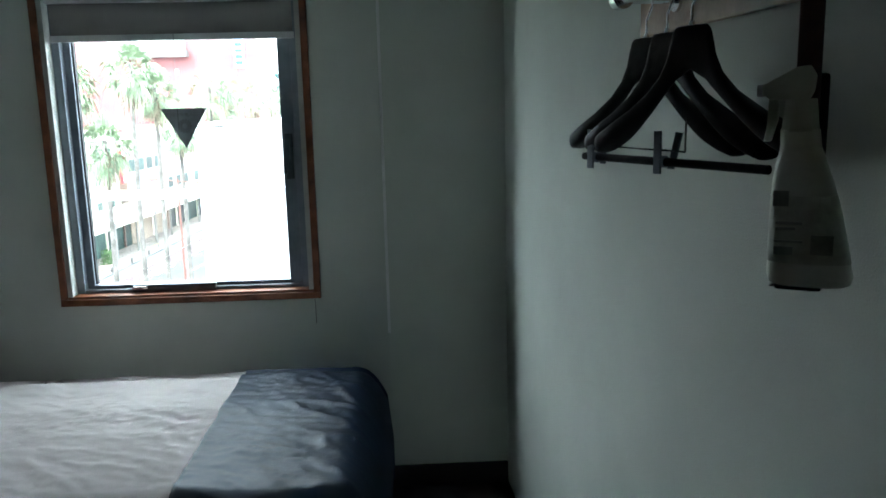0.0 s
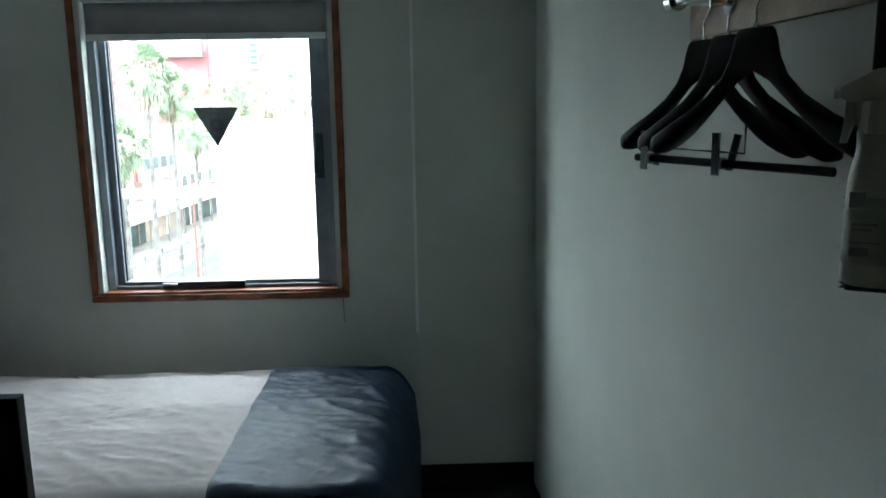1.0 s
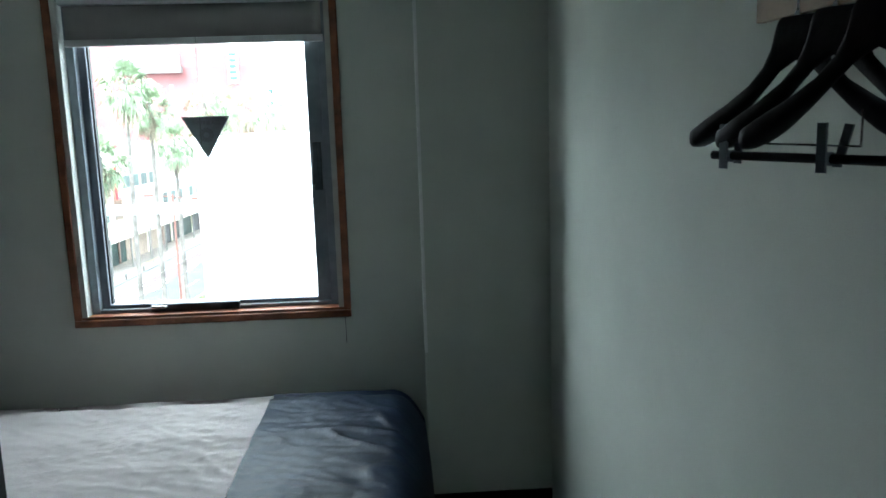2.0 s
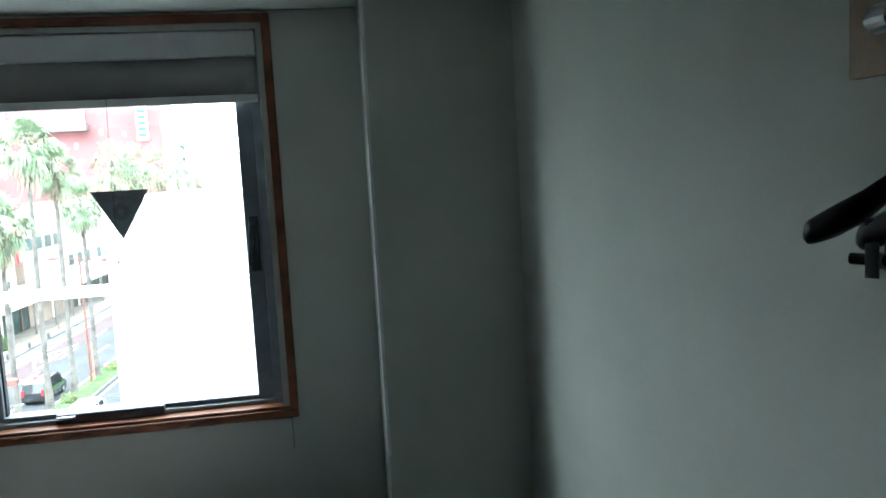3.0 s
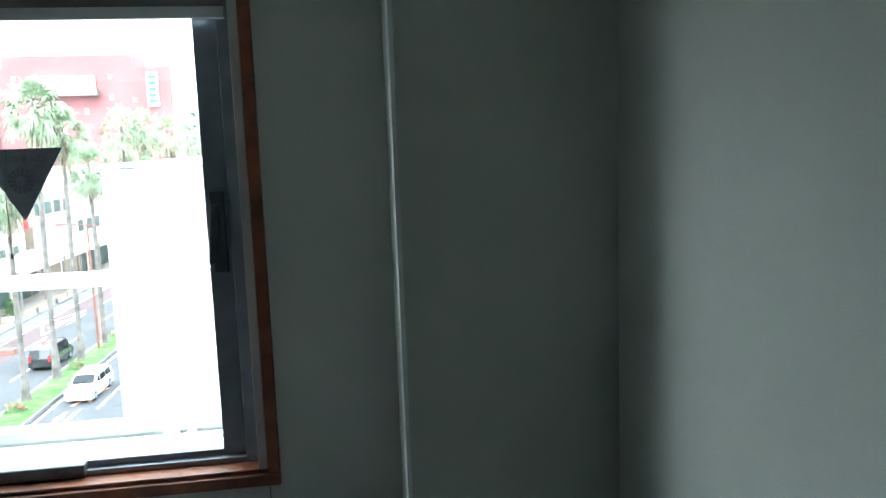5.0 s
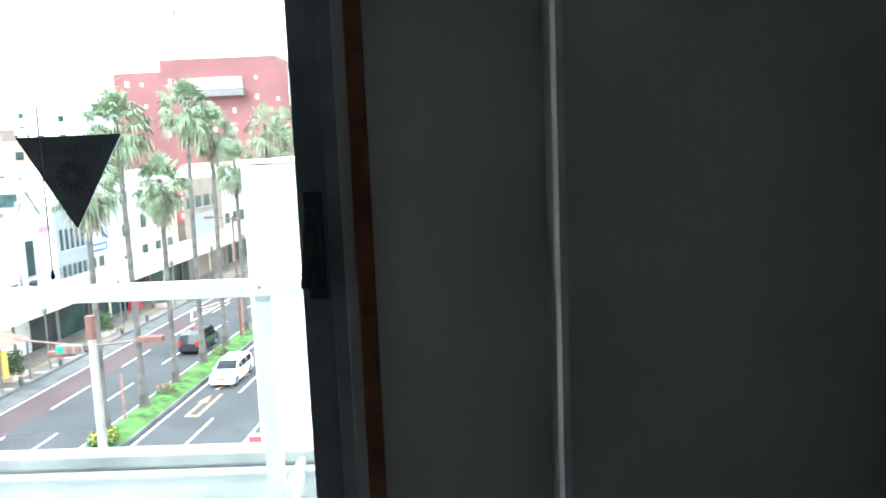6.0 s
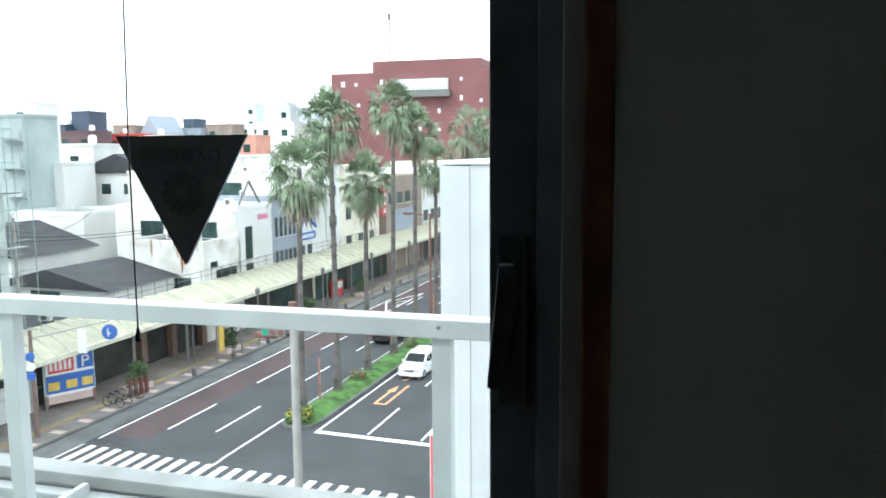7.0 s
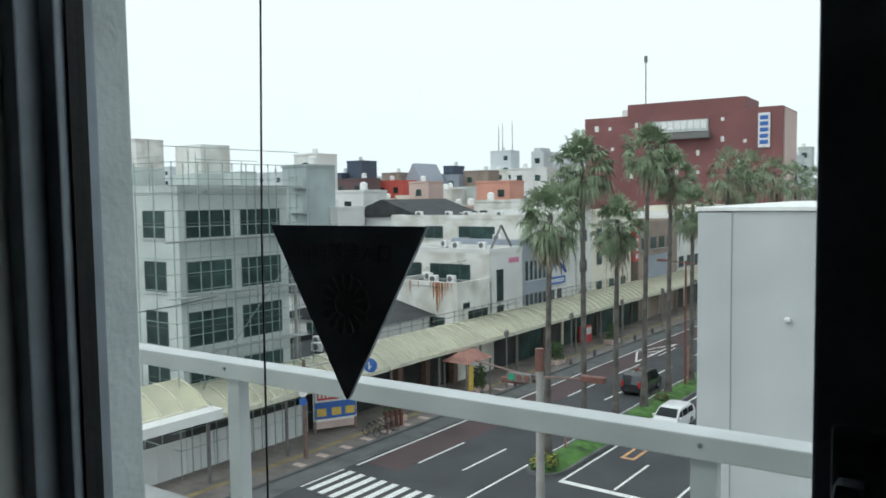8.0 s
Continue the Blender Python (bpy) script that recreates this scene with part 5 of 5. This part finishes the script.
# ---- the near white building ----
nb = thing("white_building", pose(-4.4, 17, -15), "tall plain white clad building next door", "building")
boxpart("wall", (0.72, 14, 0, 12, 0, 16.32), "cladding", nb)
boxpart("corner_pier", (0, 0.716, -0.03, 12, 0, 16.3), "cladding", nb, "white corner pier")
boxpart("roof_cap", (-0.04, 14.04, -0.06, 12.04, 16.33, 16.42), "sign_white", nb, "white metal roof cap", bevel=0.015)
bm = bmesh.new()
lathe(bm, [(0.03, 0), (0.07, 0.04), (0.07, 0.09), (0.03, 0.12)], 12)
part("wall_lamp", bm, "lamp_glass", nb, "small white fitting", m=pose(1.87, -0.06, 13.98))
vs_ = thing("hanging_sign", pose(-4.62, 17.3, -22.5 + 15), "red hanging shop sign with white characters", "sign")
boxpart("sign_board", (-0.16, 0.16, -0.1, 0.1, -1.6, 2.05), "sign_red", vs_, bevel=0.015)
boxpart("sign_border", (-0.18, 0.18, -0.08, 0.08, -1.62, 2.07), "sign_white", vs_)
for k in range(5):
    bm = bmesh.new()
    box(bm, -0.1, 0.1, -0.115, -0.102, 1.55 - 0.7 * k, 1.62 - 0.7 * k)
    box(bm, -0.06, -0.01, -0.115, -0.102, 1.35 - 0.7 * k, 1.8 - 0.7 * k)
    box(bm, 0.03, 0.1, -0.115, -0.102, 1.32 - 0.7 * k, 1.4 - 0.7 * k)
    part("sign_character", bm, "sign_white", vs_)
boxpart("bracket", (0.0, 0.4, 0.0, 0.06, 1.9, 1.96), "post_grey", vs_)

# ---- the red tiled block and the town beyond ----
rd = thing("red_tiled_block", pose(-45.7, 150, -15), "large red-brown tiled department store", "building")
boxpart("main_wall", (-18.9, 18.9, 0, 14, 0, 32.3), "red_tile", rd)
boxpart("upper_wall", (-10.2, 12.3, 1, 12, 32.3, 34.6), "red_tile", rd)
boxpart("pale_side", (18.9, 19.1, 1, 13, 0, 32.0), "render_pink", rd, "pale side wall")
boxpart("window_band", (-5.6, 5.9, -0.4, 0.4, 28.6, 30.8), "render_grey", rd, "long band of bright windows")
for k in range(9):
    boxpart("band_pane", (-5.4 + 1.25 * k, -4.4 + 1.25 * k, -0.45, -0.38, 29.1, 30.6), "sign_white", rd)
boxpart("awning", (-6.2, 6.4, -1.6, 0, 27.2, 28.4), "post_grey", rd, "dark ledge under the windows")
boxpart("blue_banner", (14.8, 16.8, -0.3, -0.05, 25.0, 31.2), "sign_white", rd, "white banner with blue marks")
for k in range(5):
    boxpart("banner_mark", (15.1, 16.5, -0.4, -0.3, 25.6 + 1.1 * k, 26.3 + 1.1 * k), "sign_blue", rd)
bm = bmesh.new()
box(bm, -0.4, 0.4, -0.12, 0.12, 0, 1.1)
wq = part("window", bm, "lamp_glass", rd, m=pose(-16.3, 0, 29.6))
for k, (x, z) in enumerate(((-13.5, 29.7), (-8.0, 29.9), (8.5, 30.2), (-16.3, 25.6), (-13, 25.6), (8.5, 26.4), (-9, 23), (-4, 24), (0, 24), (4, 24), (8.5, 23), (-9, 20), (-4, 20.5), (0, 20.5), (4, 20.5), (11.5, 22), (12.5, 26))):
    again(wq, rd, pose(x, 0, z) @ Matrix.Diagonal((0.7, 1, 0.6 + 0.3 * (k % 2), 1)))
bm = bmesh.new()
tube(bm, (-7.2, 3, 32), (-7.2, 3, 44), 0.12, n=8)
tube(bm, (-7.2, 3, 43), (-7.2, 3, 44.2), 0.35, n=8)
part("mast", bm, "post_grey", rd)
boxpart("roof_tank", (-12.5, -11.3, 4, 6, 32.3, 34.0), "sign_white", rd)


def block(x0, x1, y, top, mat, depth=5, roof=None, extra=""):
    """One of the far houses, with its parapet, a few windows and roof things."""
    e = thing("town_house", pose((x0 + x1) / 2, y, -15), "distant town building, " + mat.replace("render_", "").replace("_", " ") + " walls" + extra, "building")
    w, h = (x1 - x0) / 2, top + 15
    boxpart("wall", (-w, w, 0, depth, 0, h), mat, e)
    if roof:
        bm = bmesh.new()
        prism(bm, [(-w - 0.3, h), (w + 0.3, h), (0, h + roof)], -0.3, depth)
        part("roof", bm, "dark_roof" if mat != "render_blue" else mat, e)
    else:
        boxpart("roof_edge", (-w - 0.1, w + 0.1, -0.1, depth, h, h + 0.3), mat, e)
    r = random.Random(int(x0 * 7 + y))
    n = max(1, int(w * 2 / 3.0))
    for f in range(3):
        for k in range(n):
            if r.random() < 0.7:
                cx = -w + (k + 0.5) * 2 * w / n
                boxpart("window", (cx - 0.6, cx + 0.6, -0.06, 0.02, h - 2.4 - 3.1 * f, h - 1.2 - 3.1 * f), "win_glass", e)
    if not roof and r.random() < 0.75:
        bm = bmesh.new()
        tx_ = r.uniform(-w * 0.6, w * 0.6)
        lathe(bm, [(0.45, h + 0.3), (0.5, h + 0.4), (0.5, h + 1.2), (0.15, h + 1.4)], 12)
        part("water_tank", bm, "sign_white", e, m=pose(tx_, 2.5, 0))
    return e


NEAR_HOUSES = (
    (-114.6, -107.2, 75, 11.3, "render_dirty"), (-66.6, -62.8, 66, 5.5, "render_green"), (-93.0, -87.9, 95, 9.0, "render_white"), (-71.3, -65.8, 80, 2.6, "render_white"),
    (-65.7, -61.6, 70, 0.5, "render_white"), (-85.3, -77.8, 105, 1.2, "render_ochre"), (-58.5, -51.9, 96, 1.0, "render_dirty"), (-65.1, -61.2, 100, 0.2, "render_pink"),
    (-69.6, -65.5, 102, 0.1, "render_maroon"), (-74.3, -69.1, 86, 1.4, "render_white"), (-49.1, -44.1, 90, 1.1, "render_white"))
MIDDLE_HOUSES = (
    (-106.6, -98.4, 120, 5.5, "render_maroon"), (-108.0, -104.0, 126, 9.4, "render_navy"), (-109.9, -107.8, 124, 6.9, "render_navy"), (-107.9, -97.3, 131, 5.2, "render_red"),
    (-111.3, -106.4, 142, 7.3, "render_brown"), (-103.5, -98.2, 140, 4.2, "render_blue", 9, 5.2), (-86.1, -81.7, 118, 4.5, "render_pink"), (-103.8, -95.4, 150, 6.7, "render_blue"),
    (-100.9, -98.3, 152, 8.8, "render_navy"), (-95.4, -88.8, 152, 7.5, "render_brown"), (-67.8, -61.4, 112, 4.1, "render_salmon"), (-76.5, -68.4, 140, 7.2, "render_white"),
    (-92.3, -86.6, 122, 2.0, "render_cream"), (-89.8, -84.3, 130, 3.1, "render_dirty"), (-85.9, -81.8, 135, 3.6, "render_grey"))
# the palest rows carry distance haze in their wall colour
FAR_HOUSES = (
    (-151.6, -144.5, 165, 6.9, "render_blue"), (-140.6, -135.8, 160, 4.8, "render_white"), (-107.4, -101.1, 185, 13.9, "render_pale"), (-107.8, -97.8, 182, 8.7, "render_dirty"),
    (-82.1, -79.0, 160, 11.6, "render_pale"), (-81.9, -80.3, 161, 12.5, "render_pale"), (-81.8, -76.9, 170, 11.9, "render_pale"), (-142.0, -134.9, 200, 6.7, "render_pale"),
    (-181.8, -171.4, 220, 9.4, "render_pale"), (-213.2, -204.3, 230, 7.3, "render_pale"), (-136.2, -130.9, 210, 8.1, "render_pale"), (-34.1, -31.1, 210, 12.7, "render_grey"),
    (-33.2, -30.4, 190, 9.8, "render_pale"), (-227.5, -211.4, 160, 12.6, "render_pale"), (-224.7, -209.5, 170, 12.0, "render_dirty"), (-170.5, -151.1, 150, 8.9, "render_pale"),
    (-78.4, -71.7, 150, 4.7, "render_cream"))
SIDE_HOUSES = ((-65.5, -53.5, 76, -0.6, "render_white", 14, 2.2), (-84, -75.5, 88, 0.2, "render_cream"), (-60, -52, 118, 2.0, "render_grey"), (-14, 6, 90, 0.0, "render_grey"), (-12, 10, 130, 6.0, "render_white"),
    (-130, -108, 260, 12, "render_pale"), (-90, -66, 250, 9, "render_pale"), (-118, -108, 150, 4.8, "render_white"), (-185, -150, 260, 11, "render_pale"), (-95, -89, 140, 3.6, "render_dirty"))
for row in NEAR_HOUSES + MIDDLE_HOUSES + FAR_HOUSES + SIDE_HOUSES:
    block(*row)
tw = thing("antenna_mast", pose(-104.3, 186, -1.0), "thin grey roof antennas", "antenna")
for k, x in enumerate((-1.6, -0.4, 2.6)):
    bm = bmesh.new()
    tube(bm, (x, 1, 14), (x, 1, 22.4 + k * 0.3), 0.14, 0.08, 6)
    part("antenna", bm, "post_grey", tw)
up_ = thing("utility_pole", street(-40.5, 0.5, 0), "grey concrete utility pole with wires", "utility pole")
bm = bmesh.new()
tube(bm, (0, 0, 0), (0, 0, 12.5), 0.17, 0.12, 10)
part("pole", bm, "pole", up_)
bm = bmesh.new()
tube(bm, (-0.9, 0, 11.6), (0.9, 0, 11.6), 0.05, n=8)
tube(bm, (-0.9, 0, 10.9), (0.9, 0, 10.9), 0.05, n=8)
part("crossarm", bm, "post_grey", up_)


# ---- roof things, railings and wires ----
def air_unit(m):
    e = thing("air_conditioner", m, "pale outdoor air conditioner unit on a roof", "air conditioner", "roof air conditioners")
    boxpart("case", (-0.45, 0.45, -0.18, 0.18, 0.1, 0.8), "sign_white", e, bevel=0.03)
    bm = bmesh.new()
    tube(bm, (-0.08, -0.2, 0.45), (-0.08, -0.18, 0.45), 0.27, n=18)
    part("fan_grille", bm, "post_grey", e)
    for x in (-0.35, 0.35):
        boxpart("foot", (x - 0.04, x + 0.04, -0.2, 0.2, 0.0, 0.1), "post_grey", e)
    return e


for u, v, z in ((-40.5, 20, 8.65), (-42, 19.2, 8.65), (-44, 21, 8.65), (-41, 26, 11.45), (-43.5, 25, 11.45), (-46.5, 27, 11.45), (-44, 34, 14.35), (-48, 33.4, 14.35), (-51, 34, 14.35), (-55, 33.5, 14.35), (-41, 48, 14.55), (-44, 50, 14.55), (-42, 4, 4.65), (-44, 6, 4.65), (-42.5, 31, 11.95), (-41, 38, 12.65)):
    air_unit(street(u, v, z, 15 * math.sin(u)))
fence = thing("roof_fence", STREET, "thin grey railing along the back of the canopy", "fence")
bm = bmesh.new()
tube(bm, (0, 0, 0), (0, 0, 1.0), 0.03, n=6)
fp = part("fence_post", bm, "post_grey", fence, m=pose(-38.05, 5, 5.6))
for k in range(1, 50):
    again(fp, fence, pose(-38.05, 5 + 1.5 * k, 5.6))
for z in (6.1, 6.55):
    bm = bmesh.new()
    tube(bm, (-38.05, 5, z), (-38.05, 78.5, z), 0.025, n=6)
    part("fence_rail", bm, "post_grey", fence)
gb = thing("stair_balconies", pose(-64.0, 65.9, -15), "grey-green balconies stacked on a stair tower", "balcony")
for k in range(5):
    boxpart("balcony_front", (-1.0, 1.6, -0.9, -0.8, 6.5 + 2.9 * k, 7.6 + 2.9 * k), "render_green", gb)
    boxpart("balcony_floor", (-1.0, 1.6, -0.8, 0.0, 6.4 + 2.9 * k, 6.55 + 2.9 * k), "render_green", gb)
for k, (a0, a1, z) in enumerate((((-40.5, 0.5), (-33.5, -26), 11.4), ((-40.5, 0.5), (-41, 30), 11.2), ((-40.0, 0.5), (-50, 18), 11.6), ((-41, 0.5), (-41.5, 30), 10.9))):
    w = thing("overhead_wire", STREET, "thin black overhead wire", "wire", "overhead wires")
    bm = bmesh.new()
    pts = []
    for i in range(13):
        f = i / 12
        pts.append((a0[0] + (a1[0] - a0[0]) * f, a0[1] + (a1[1] - a0[1]) * f, z - 1.6 * f * (1 - f) * 2))
    path_tube(bm, pts, 0.022, 5)
    part("wire", bm, "tyre", w)
